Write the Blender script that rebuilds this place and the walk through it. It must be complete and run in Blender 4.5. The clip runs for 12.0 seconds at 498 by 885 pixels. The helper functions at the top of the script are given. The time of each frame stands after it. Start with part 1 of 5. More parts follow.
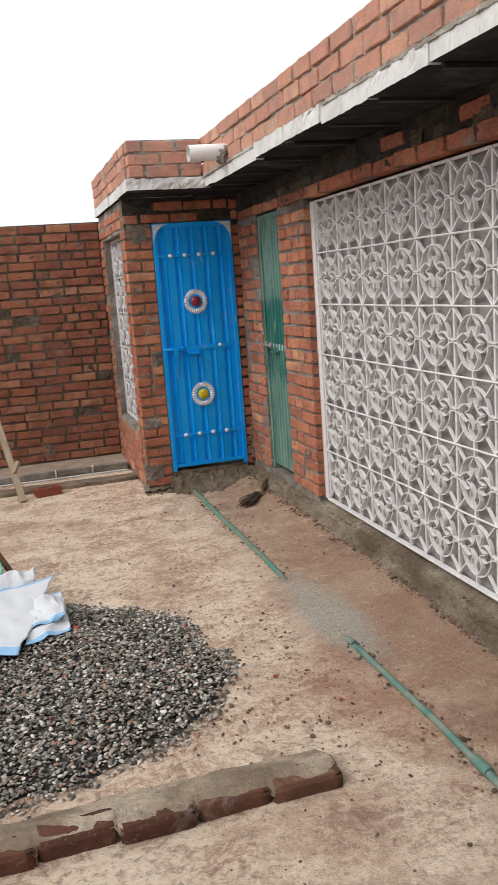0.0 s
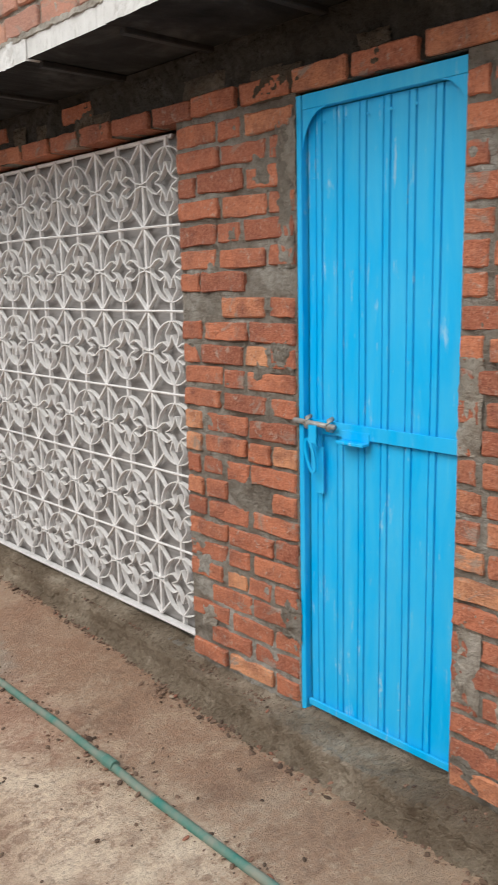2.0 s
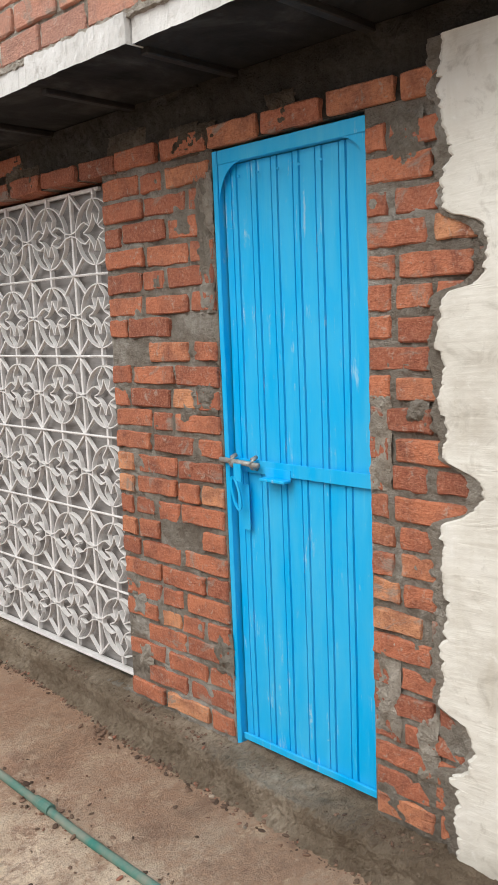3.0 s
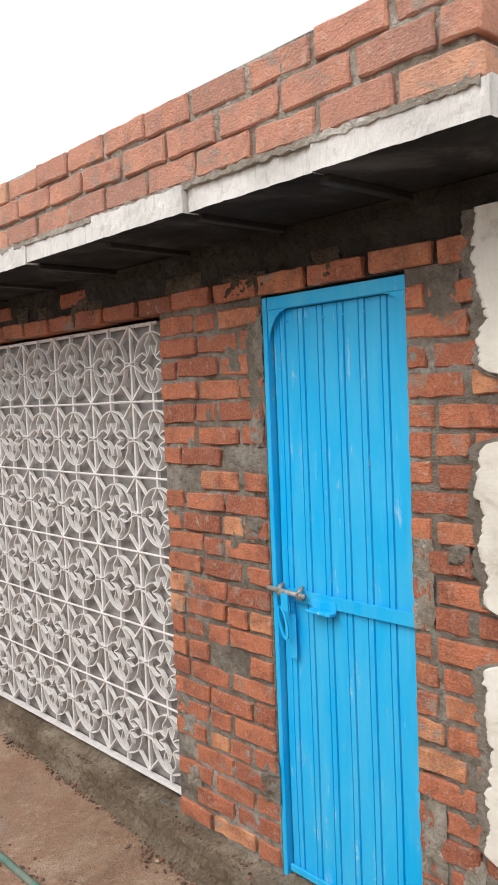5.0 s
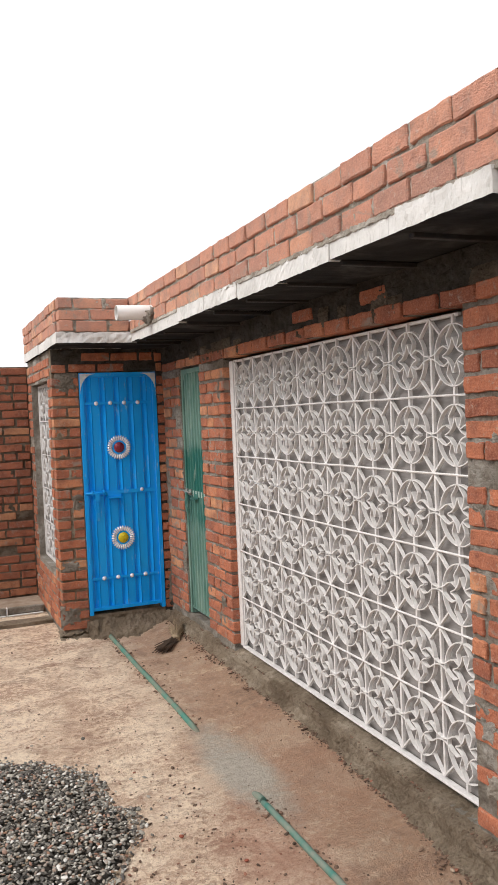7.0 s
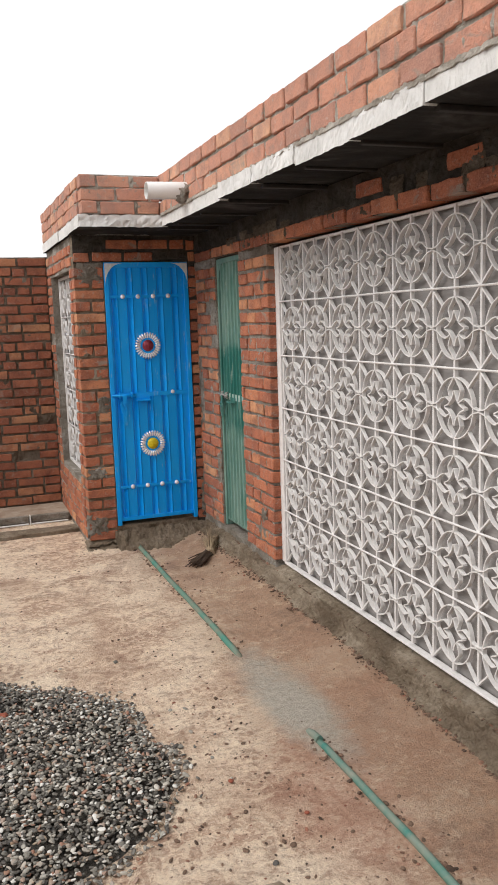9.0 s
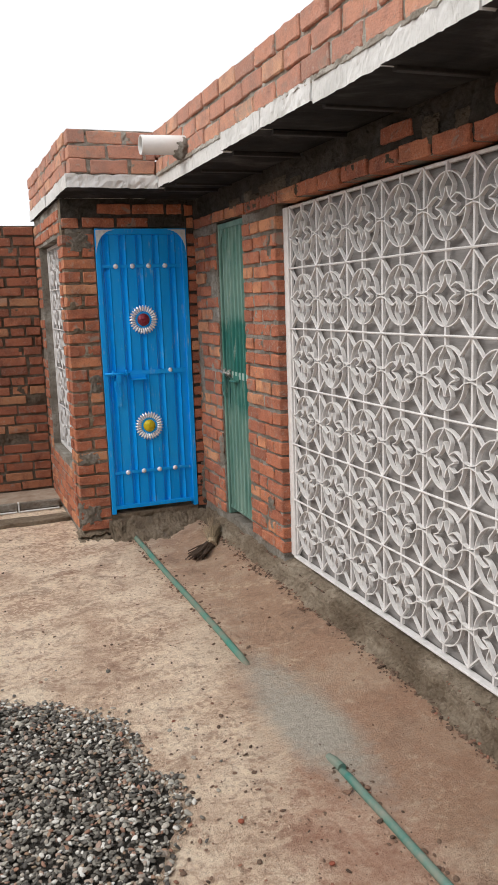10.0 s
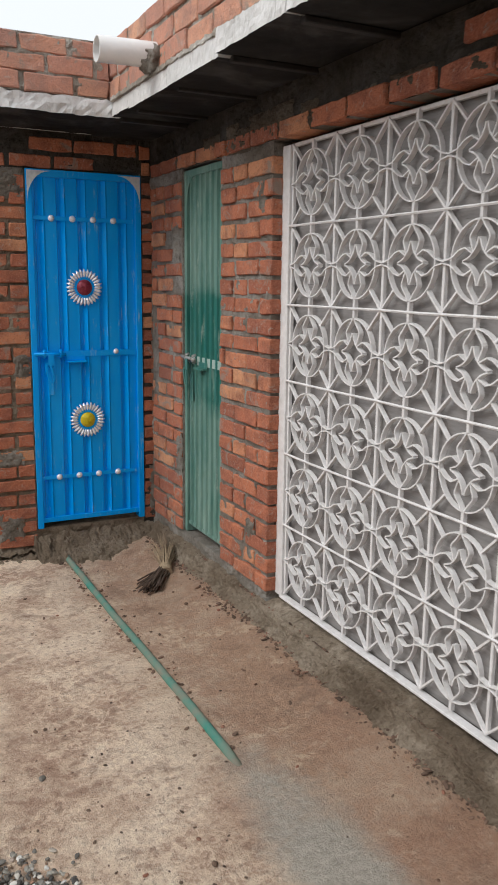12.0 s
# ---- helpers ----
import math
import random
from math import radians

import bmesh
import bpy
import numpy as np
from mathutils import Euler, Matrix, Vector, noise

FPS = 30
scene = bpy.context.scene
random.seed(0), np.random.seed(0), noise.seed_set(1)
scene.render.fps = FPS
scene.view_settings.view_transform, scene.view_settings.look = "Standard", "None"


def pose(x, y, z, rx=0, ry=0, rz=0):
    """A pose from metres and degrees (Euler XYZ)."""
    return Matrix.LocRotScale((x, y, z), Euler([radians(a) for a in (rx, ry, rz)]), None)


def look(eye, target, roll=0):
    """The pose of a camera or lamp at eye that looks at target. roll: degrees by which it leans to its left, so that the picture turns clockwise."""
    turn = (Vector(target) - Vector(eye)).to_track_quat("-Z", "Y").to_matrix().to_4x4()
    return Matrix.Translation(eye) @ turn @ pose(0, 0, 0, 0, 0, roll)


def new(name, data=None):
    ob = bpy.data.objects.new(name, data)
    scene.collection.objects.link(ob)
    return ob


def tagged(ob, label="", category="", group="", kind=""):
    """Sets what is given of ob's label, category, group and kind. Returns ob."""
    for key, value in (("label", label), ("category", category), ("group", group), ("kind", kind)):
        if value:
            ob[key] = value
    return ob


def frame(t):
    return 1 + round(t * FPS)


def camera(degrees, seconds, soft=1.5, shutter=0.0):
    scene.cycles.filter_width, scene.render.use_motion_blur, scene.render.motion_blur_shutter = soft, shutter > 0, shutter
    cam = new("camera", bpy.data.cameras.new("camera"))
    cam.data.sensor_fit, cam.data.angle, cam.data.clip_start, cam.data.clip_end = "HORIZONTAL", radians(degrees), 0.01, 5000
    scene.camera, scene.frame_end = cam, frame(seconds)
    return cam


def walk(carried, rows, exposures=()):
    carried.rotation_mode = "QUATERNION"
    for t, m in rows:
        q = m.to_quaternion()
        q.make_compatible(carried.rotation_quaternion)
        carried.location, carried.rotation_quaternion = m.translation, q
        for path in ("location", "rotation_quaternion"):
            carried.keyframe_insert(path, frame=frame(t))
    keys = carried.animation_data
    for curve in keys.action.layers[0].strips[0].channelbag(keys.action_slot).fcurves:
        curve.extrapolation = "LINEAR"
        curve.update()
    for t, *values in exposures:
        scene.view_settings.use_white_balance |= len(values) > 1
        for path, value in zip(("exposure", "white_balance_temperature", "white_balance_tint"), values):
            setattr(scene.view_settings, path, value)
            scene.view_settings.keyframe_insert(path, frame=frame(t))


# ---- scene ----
cam = camera(33.9, 12.0, soft=1.0, shutter=0.3)
PATH = [
    (0, (-0.035, 0.366, 1.593), (0.51, 2.252, 1.209), -4.2),
    (0.5, (-0.034, 0.369, 1.594), (0.596, 2.227, 1.204), -3.8),
    (1, (-0.04, 0.414, 1.579), (0.654, 2.248, 1.182), -3.2),
    (1.5, (-0.036, 0.435, 1.56), (1.062, 2.057, 1.158), -1.5),
    (2, (0.005, 0.361, 1.537), (1.328, 1.808, 1.146), -1.3),
    (2.5, (0.017, 0.291, 1.541), (1.404, 1.698, 1.229), -2.1),
    (2.7, (0.021, 0.265, 1.54), (1.434, 1.646, 1.23), -2.2),
    (4.3, (0.012, 0.183, 1.689), (1.361, 1.647, 1.507), -2.4),
    (4.5, (0.0, 0.177, 1.704), (1.344, 1.65, 1.557), -2.3),
    (5, (-0.012, 0.155, 1.736), (1.321, 1.642, 1.627), -2.3),
    (5.5, (0.032, 0.113, 1.727), (1.272, 1.682, 1.693), -2.3),
    (6, (0.017, 0.129, 1.708), (1.127, 1.792, 1.664), -2.2),
    (6.5, (-0.021, 0.156, 1.698), (0.85, 1.955, 1.648), -2.2),
    (7, (-0.034, 0.198, 1.695), (0.711, 2.053, 1.627), -2.4),
    (7.5, (-0.022, 0.276, 1.693), (0.761, 2.109, 1.523), -2.0),
    (7.7, (-0.021, 0.333, 1.694), (0.742, 2.17, 1.482), -2.0),
    (9.3, (0.029, 0.869, 1.613), (0.707, 2.724, 1.297), -2.0),
    (9.5, (0.041, 0.96, 1.594), (0.725, 2.81, 1.259), -2.4),
    (10, (0.127, 1.179, 1.582), (0.815, 3.026, 1.239), -2.0),
    (10.5, (0.175, 1.409, 1.561), (0.869, 3.248, 1.191), -1.0),
    (11, (0.174, 1.712, 1.534), (0.953, 3.517, 1.166), -0.6),
    (11.5, (0.185, 1.963, 1.539), (1.064, 3.72, 1.166), -0.4),
    (12, (0.229, 2.238, 1.515), (1.108, 3.993, 1.13), 0.7),
]
walk(cam, [(t, look(eye, target, roll)) for t, eye, target, roll in PATH],
     exposures=[(0, 0.88, 6350, 9), (1.0, 0.90, 6350, 9), (2.0, 0.96, 6350, 7), (5.5, 1.04, 6500, 10), (6.5, 1.06, 6500, 10), (7.5, 1.01, 6500, 10), (9.5, 0.95, 6450, 9), (12, 0.80, 6200, 8)])

# ---- world and light: bright overcast sky ----
SUN_EL, SUN_ROT = radians(46), radians(-83)
world = bpy.data.worlds.new("world")
scene.world = world
world.use_nodes = True
wn, wl = world.node_tree.nodes, world.node_tree.links
sky = wn.new("ShaderNodeTexSky")
sky.sky_type, sky.sun_disc, sky.sun_elevation, sky.sun_rotation = "NISHITA", False, SUN_EL, SUN_ROT
sky.air_density, sky.dust_density, sky.ozone_density = 1.0, 6.0, 1.0
cloud = wn.new("ShaderNodeMix")
cloud.data_type = "RGBA"
cloud.inputs[0].default_value = 0.9
cloud.inputs[7].default_value = (6.0, 6.0, 6.1, 1)
wl.new(sky.outputs[0], cloud.inputs[6])
wl.new(cloud.outputs[2], wn["Background"].inputs[0])
wn["Background"].inputs[1].default_value = 0.1
sun_data = bpy.data.lights.new("sun", "SUN")
sun_data.energy, sun_data.angle, sun_data.color = 1.1, radians(40), (1.0, 0.97, 0.93)
sun = new("sun", sun_data)
sun.matrix_world = look((-5.4, 3.2, 6.7), (1, 4, 0))


# ---- materials ----
def mat(name, rough=0.8, metal=0.0, spec=0.4):
    m = bpy.data.materials.new(name)
    m.use_nodes = True
    b = m.node_tree.nodes["Principled BSDF"]
    b.inputs["Roughness"].default_value, b.inputs["Metallic"].default_value = rough, metal
    b.inputs["Specular IOR Level"].default_value = spec
    return m


def nd(m, kind, **kw):
    n = m.node_tree.nodes.new("ShaderNode" + kind)
    for k, v in kw.items():
        n.inputs[k.replace("_", " ")].default_value = v
    return n


def ln(m, a, b):
    m.node_tree.links.new(a, b)


def coords(m, scale=(1, 1, 1), kind="Object"):
    """Texture coordinates, stretched."""
    c = nd(m, "TexCoord")
    mp = nd(m, "Mapping", Scale=scale)
    ln(m, c.outputs[kind], mp.inputs[0])
    return mp.outputs[0]


def place(m, scale=(1, 1, 1)):
    """World place, stretched."""
    g = nd(m, "NewGeometry")
    mp = nd(m, "Mapping", Scale=scale)
    ln(m, g.outputs["Position"], mp.inputs[0])
    return mp.outputs[0]


def noise_out(m, vec, scale, detail=4.0, rough=0.6, dist=0.0):
    n = nd(m, "TexNoise", Scale=scale, Detail=detail, Roughness=rough, Distortion=dist)
    ln(m, vec, n.inputs["Vector"])
    return n.outputs["Fac"]


def ramp(m, src, stops):
    r = nd(m, "ValToRGB")
    els = r.color_ramp.elements
    while len(els) < len(stops):
        els.new(0.5)
    for e, (p, c) in zip(els, stops):
        e.position = p
        e.color = (*c, 1) if len(c) == 3 else c
    ln(m, src, r.inputs[0])
    return r.outputs[0]


def step(m, src, lo, hi):
    r = nd(m, "MapRange")
    r.inputs["From Min"].default_value, r.inputs["From Max"].default_value = lo, hi
    ln(m, src, r.inputs["Value"])
    return r.outputs[0]


def mix(m, fac, a, b, mode="MIX"):
    n = nd(m, "Mix")
    n.data_type, n.blend_type = "RGBA", mode
    for sock, v in ((0, fac), (6, a), (7, b)):
        if isinstance(v, (int, float)):
            n.inputs[sock].default_value = v
        elif isinstance(v, tuple):
            n.inputs[sock].default_value = (*v, 1)
        else:
            ln(m, v, n.inputs[sock])
    return n.outputs[2]


def times(m, a, b, op="MULTIPLY"):
    n = nd(m, "Math")
    n.operation = op
    for i, v in enumerate((a, b)):
        if isinstance(v, (int, float)):
            n.inputs[i].default_value = v
        else:
            ln(m, v, n.inputs[i])
    return n.outputs[0]


def finish(m, colour=None, height=None, strength=0.4, depth=0.004, rough=None):
    b = m.node_tree.nodes["Principled BSDF"]
    if colour is not None:
        if isinstance(colour, tuple):
            b.inputs["Base Color"].default_value = (*colour, 1)
        else:
            ln(m, colour, b.inputs["Base Color"])
    if rough is not None:
        ln(m, rough, b.inputs["Roughness"])
    if height is not None:
        bp = nd(m, "Bump", Strength=strength, Distance=depth)
        ln(m, height, bp.inputs["Height"])
        ln(m, bp.outputs[0], b.inputs["Normal"])
    return m


def brick_material(name="brick", dull=1.0, dust=1.0, pale=0.04):
    m = mat(name, 0.92, spec=0.2)
    p = place(m)
    info = nd(m, "ObjectInfo")
    base = ramp(m, info.outputs["Random"], [(p, tuple(dull * c * k for c, k in zip(col, (1.12, 1.11, 1.0)))) for p, col in ((0.0, (0.25, 0.080, 0.050)), (0.2, (0.37, 0.120, 0.072)), (0.45, (0.47, 0.165, 0.092)),
                                             (0.7, (0.41, 0.135, 0.080)), (0.88, (0.53, 0.215, 0.120)), (1.0, (0.58, 0.29, 0.165)))])
    big = noise_out(m, p, 9, 5, 0.65, 0.4)
    fine = noise_out(m, p, 120, 4, 0.7)
    mid = noise_out(m, p, 38, 5, 0.7, 0.6)
    col = mix(m, step(m, big, 0.42, 0.72), base, tuple(dull * c for c in (0.22, 0.075, 0.048)))
    col = mix(m, times(m, step(m, fine, 0.48, 0.75), 0.5), col, tuple(dull * c for c in (0.62, 0.31, 0.20)))
    col = mix(m, times(m, step(m, fine, 0.46, 0.30), 0.6), col, (0.16, 0.045, 0.03))
    col = mix(m, times(m, step(m, mid, 0.58, 0.68), 0.6 * dust), col, (0.44, 0.37, 0.31))
    col = mix(m, pale, col, (0.60, 0.45, 0.38))
    smear = noise_out(m, place(m, (1, 1, 1.4)), 5.5, 6, 0.68, 1.0)
    col = mix(m, times(m, step(m, smear, 0.58, 0.66), 0.8 * dust), col, (0.30, 0.26, 0.22))
    wire = noise_out(m, place(m, (60, 60, 260)), 1, 2, 0.5)
    h = times(m, times(m, mid, 0.6), times(m, fine, 0.35), "ADD")
    h = times(m, h, times(m, wire, 0.2), "ADD")
    return finish(m, col, h, 1.0, 0.014)


def mortar_material(name, tone=1.0, tint=(1, 1, 1)):
    m = mat(name, 0.95, spec=0.2)
    p = place(m)
    a = noise_out(m, p, 3, 7, 0.66, 0.5)
    b = noise_out(m, p, 45, 5, 0.7)
    f = noise_out(m, p, 180, 3, 0.7)
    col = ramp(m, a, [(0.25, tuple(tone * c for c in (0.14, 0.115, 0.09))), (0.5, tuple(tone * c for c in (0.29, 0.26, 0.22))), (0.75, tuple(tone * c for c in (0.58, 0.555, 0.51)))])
    col = mix(m, times(m, step(m, b, 0.48, 0.64), 0.4), col, tuple(tone * c for c in (0.13, 0.10, 0.076)))
    col = mix(m, 1.0, col, tint, "MULTIPLY")
    lump = noise_out(m, p, 15, 8, 0.72, 0.6)
    col = mix(m, times(m, step(m, lump, 0.46, 0.36), 0.45), col, tuple(tone * c * d for c, d in zip((0.12, 0.092, 0.07), tint)))
    return finish(m, col, times(m, times(m, lump, 1.6), times(m, times(m, b, 0.7), times(m, f, 0.4), "ADD"), "ADD"), 1.0, 0.025)


def floor_material():
    m = mat("floor_concrete", 0.8, spec=0.35)
    p = place(m)
    big = noise_out(m, p, 0.9, 6, 0.62, 0.8)
    mid = noise_out(m, p, 3.6, 8, 0.72, 0.7)
    fine = noise_out(m, p, 34, 8, 0.75)
    grit = noise_out(m, p, 140, 4, 0.75)
    spot = noise_out(m, p, 13, 10, 0.8, 0.2)
    wide = noise_out(m, place(m, (1.0, 1.5, 1)), 2.1, 5, 0.6, 0.25)
    crust = times(m, times(m, wide, 0.42), times(m, times(m, spot, 0.34), times(m, fine, 0.24), "ADD"), "ADD")
    col = ramp(m, mid, [(0.30, (0.35, 0.230, 0.165)), (0.50, (0.45, 0.325, 0.242)), (0.70, (0.53, 0.405, 0.312))])
    col = mix(m, times(m, step(m, big, 0.48, 0.70), 0.5), col, (0.34, 0.185, 0.130))
    col = mix(m, times(m, step(m, crust, 0.48, 0.535), 0.8), col, (0.64, 0.535, 0.425))
    col = mix(m, times(m, step(m, crust, 0.465, 0.40), 0.65), col, (0.28, 0.175, 0.128))
    col = mix(m, times(m, step(m, spot, 0.56, 0.63), 0.5), col, (0.60, 0.51, 0.41))
    col = mix(m, times(m, step(m, fine, 0.57, 0.63), 0.6), col, (0.20, 0.13, 0.092))
    col = mix(m, times(m, step(m, grit, 0.57, 0.64), 0.55), col, (0.72, 0.64, 0.54))
    col = mix(m, times(m, step(m, grit, 0.40, 0.33), 0.5), col, (0.15, 0.10, 0.075))
    fleck = noise_out(m, p, 46, 7, 0.75)
    col = mix(m, times(m, times(m, step(m, fleck, 0.50, 0.57), step(m, wide, 0.40, 0.58)), 0.7), col, (0.72, 0.62, 0.50))
    col = mix(m, times(m, step(m, fleck, 0.46, 0.38), 0.45), col, (0.28, 0.180, 0.130))
    flake = noise_out(m, p, 27, 6, 0.62, 0.9)
    bare = noise_out(m, p, 4.6, 6, 0.66, 0.5)
    col = mix(m, times(m, step(m, bare, 0.53, 0.60), 0.55), col, (0.235, 0.140, 0.098))
    col = mix(m, times(m, times(m, step(m, flake, 0.515, 0.55), step(m, big, 0.36, 0.52)), 0.62), col, (0.68, 0.565, 0.44))
    col = mix(m, times(m, step(m, flake, 0.40, 0.36), 0.55), col, (0.19, 0.115, 0.08))
    col = mix(m, 1.0, col, (1.30, 1.27, 1.22), "MULTIPLY")
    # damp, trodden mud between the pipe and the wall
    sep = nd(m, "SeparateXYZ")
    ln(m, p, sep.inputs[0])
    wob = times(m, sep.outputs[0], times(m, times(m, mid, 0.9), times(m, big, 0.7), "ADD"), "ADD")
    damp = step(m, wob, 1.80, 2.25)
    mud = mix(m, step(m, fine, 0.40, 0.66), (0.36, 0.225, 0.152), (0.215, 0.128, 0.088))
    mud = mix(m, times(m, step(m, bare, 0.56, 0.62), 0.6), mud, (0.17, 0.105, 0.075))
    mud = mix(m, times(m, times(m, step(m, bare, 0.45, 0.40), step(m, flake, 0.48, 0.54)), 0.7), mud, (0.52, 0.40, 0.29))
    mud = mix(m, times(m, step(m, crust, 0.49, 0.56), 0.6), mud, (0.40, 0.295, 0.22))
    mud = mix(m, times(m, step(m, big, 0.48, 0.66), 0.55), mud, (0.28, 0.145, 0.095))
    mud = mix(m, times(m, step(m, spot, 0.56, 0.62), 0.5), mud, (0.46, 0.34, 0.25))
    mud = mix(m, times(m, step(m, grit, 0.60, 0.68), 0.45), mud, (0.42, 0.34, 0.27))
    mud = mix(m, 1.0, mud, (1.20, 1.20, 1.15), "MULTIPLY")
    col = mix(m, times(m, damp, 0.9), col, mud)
    # red brick mud trodden in beside the pipe
    ex = times(m, times(m, sep.outputs[0], 1.16, "SUBTRACT"), 3.6)
    ey = times(m, times(m, sep.outputs[1], 3.05, "SUBTRACT"), 1.9)
    e2 = times(m, times(m, times(m, ex, ex), times(m, ey, ey), "ADD"), times(m, spot, 1.6), "ADD")
    col = mix(m, times(m, step(m, e2, 1.75, 0.85), 0.6), col, mix(m, step(m, fleck, 0.4, 0.6), (0.34, 0.150, 0.095), (0.46, 0.25, 0.17)))
    mud_grain = times(m, times(m, damp, step(m, fleck, 0.52, 0.60)), 0.18)
    col = mix(m, mud_grain, col, (0.48, 0.37, 0.285))
    # cement slurry smeared over the sunk pipe
    dx = times(m, times(m, sep.outputs[0], 1.31, "SUBTRACT"), 5.2)
    dy = times(m, times(m, sep.outputs[1], 3.86, "SUBTRACT"), 1.40)
    d2 = times(m, times(m, dx, dx), times(m, dy, dy), "ADD")
    d2 = times(m, d2, times(m, times(m, spot, 1.4), times(m, mid, 1.2), "ADD"), "ADD")
    slur = step(m, d2, 2.15, 1.45)
    col = mix(m, times(m, slur, 0.92), col, mix(m, step(m, fine, 0.42, 0.66), (0.50, 0.46, 0.39), (0.34, 0.305, 0.25)))
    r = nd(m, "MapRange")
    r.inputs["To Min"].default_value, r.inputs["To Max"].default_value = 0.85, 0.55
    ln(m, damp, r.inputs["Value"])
    return finish(m, col, times(m, times(m, fine, 0.9), times(m, grit, 0.5), "ADD"), 1.0, 0.02, r.outputs[0])


def slab_material():
    m = mat("slab_concrete", 0.9, spec=0.25)
    p = place(m)
    a = noise_out(m, p, 6, 5, 0.65)
    b = noise_out(m, place(m, (25, 60, 12)), 1, 6, 0.75, 1.2)
    f = noise_out(m, p, 90, 4, 0.7)
    col = ramp(m, a, [(0.3, (0.56, 0.55, 0.53)), (0.55, (0.72, 0.71, 0.69)), (0.8, (0.80, 0.79, 0.77))])
    col = mix(m, times(m, step(m, b, 0.54, 0.66), 0.5), col, (0.36, 0.345, 0.32))
    return finish(m, col, times(m, b, times(m, f, 0.5), "ADD"), 0.7, 0.008)


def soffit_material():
    m = mat("shaded_soffit", 1.0, spec=0.05)
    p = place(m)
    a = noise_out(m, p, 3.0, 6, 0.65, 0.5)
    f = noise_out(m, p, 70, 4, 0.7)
    # near-black tones put the eave shade into the underside's colour
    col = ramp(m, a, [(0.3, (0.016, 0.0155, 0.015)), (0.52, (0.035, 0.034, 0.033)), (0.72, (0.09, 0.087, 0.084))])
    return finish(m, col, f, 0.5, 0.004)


def plaster_material():
    m = mat("cream_plaster", 0.85, spec=0.3)
    p = place(m)
    a = noise_out(m, p, 3, 6, 0.6)
    v = noise_out(m, place(m, (14, 14, 2.2)), 1, 4, 0.6)
    f = noise_out(m, p, 60, 5, 0.7)
    col = ramp(m, a, [(0.3, (0.52, 0.49, 0.43)), (0.5, (0.68, 0.66, 0.60)), (0.72, (0.78, 0.77, 0.73))])
    col = mix(m, times(m, step(m, v, 0.56, 0.72), 0.35), col, (0.50, 0.46, 0.37))
    col = mix(m, times(m, step(m, f, 0.66, 0.74), 0.6), col, (0.42, 0.38, 0.31))
    g = noise_out(m, p, 11, 6, 0.7, 0.8)
    col = mix(m, times(m, step(m, g, 0.54, 0.68), 0.55), col, (0.36, 0.33, 0.28))
    col = mix(m, times(m, step(m, g, 0.40, 0.30), 0.5), col, (0.82, 0.81, 0.78))
    return finish(m, col, times(m, f, times(m, a, g, "ADD"), "ADD"), 0.35, 0.004)


def paint_material(name, deep, chalk, rust, rough=0.38, chalk_at=0.55, scratch=0.66, patch=None):
    """Old gloss paint on sheet steel: chalky vertical fading, scratches, dust."""
    m = mat(name, rough, spec=0.28)
    p = place(m)
    v = noise_out(m, place(m, (9, 9, 1.6)), 1, 6, 0.65, 0.6)
    b = noise_out(m, p, 7, 6, 0.7, 0.5)
    s = noise_out(m, place(m, (55, 55, 6)), 1, 5, 0.7)
    f = noise_out(m, p, 90, 4, 0.7)
    col = mix(m, times(m, step(m, v, chalk_at - 0.15, chalk_at + 0.2), 0.75), deep, chalk)
    if patch:
        sep = nd(m, "SeparateXYZ")
        ln(m, p, sep.inputs[0])
        z = times(m, sep.outputs[2], times(m, b, 0.12), "ADD")
        lo, hi = step(m, z, patch[0], patch[0] + 0.10), step(m, z, patch[1], patch[1] + 0.05)
        band = times(m, lo, times(m, 1.0, hi, "SUBTRACT"))
        col = mix(m, times(m, band, 0.8), col, patch[2])
    col = mix(m, times(m, step(m, s, scratch + 0.02, scratch + 0.10), 0.45), col, chalk)
    col = mix(m, times(m, times(m, step(m, s, 0.56, 0.66), step(m, b, 0.52, 0.62)), 0.5), col, rust)
    dust = noise_out(m, p, 2.6, 5, 0.6, 0.4)
    col = mix(m, times(m, step(m, dust, 0.46, 0.72), 0.30), col, chalk)
    col = mix(m, times(m, step(m, b, 0.70, 0.76), 0.6), col, rust)
    r = nd(m, "MapRange")
    r.inputs["To Min"].default_value, r.inputs["To Max"].default_value = rough - 0.08, rough + 0.25
    ln(m, b, r.inputs["Value"])
    return finish(m, col, times(m, b, times(m, f, 0.15), "ADD"), 0.25, 0.004, r.outputs[0])


def simple_material(name, colour, alt, rough=0.7, metal=0.0, scale=20, bump=0.3, stretch=(1, 1, 1), kind="Object", depth=0.003):
    m = mat(name, rough, metal)
    c = coords(m, stretch, kind)
    a = noise_out(m, c, scale, 5, 0.65, 0.3)
    f = noise_out(m, c, scale * 6, 4, 0.7)
    return finish(m, mix(m, step(m, a, 0.35, 0.7), colour, alt), times(m, a, times(m, f, 0.4), "ADD"), bump, depth)


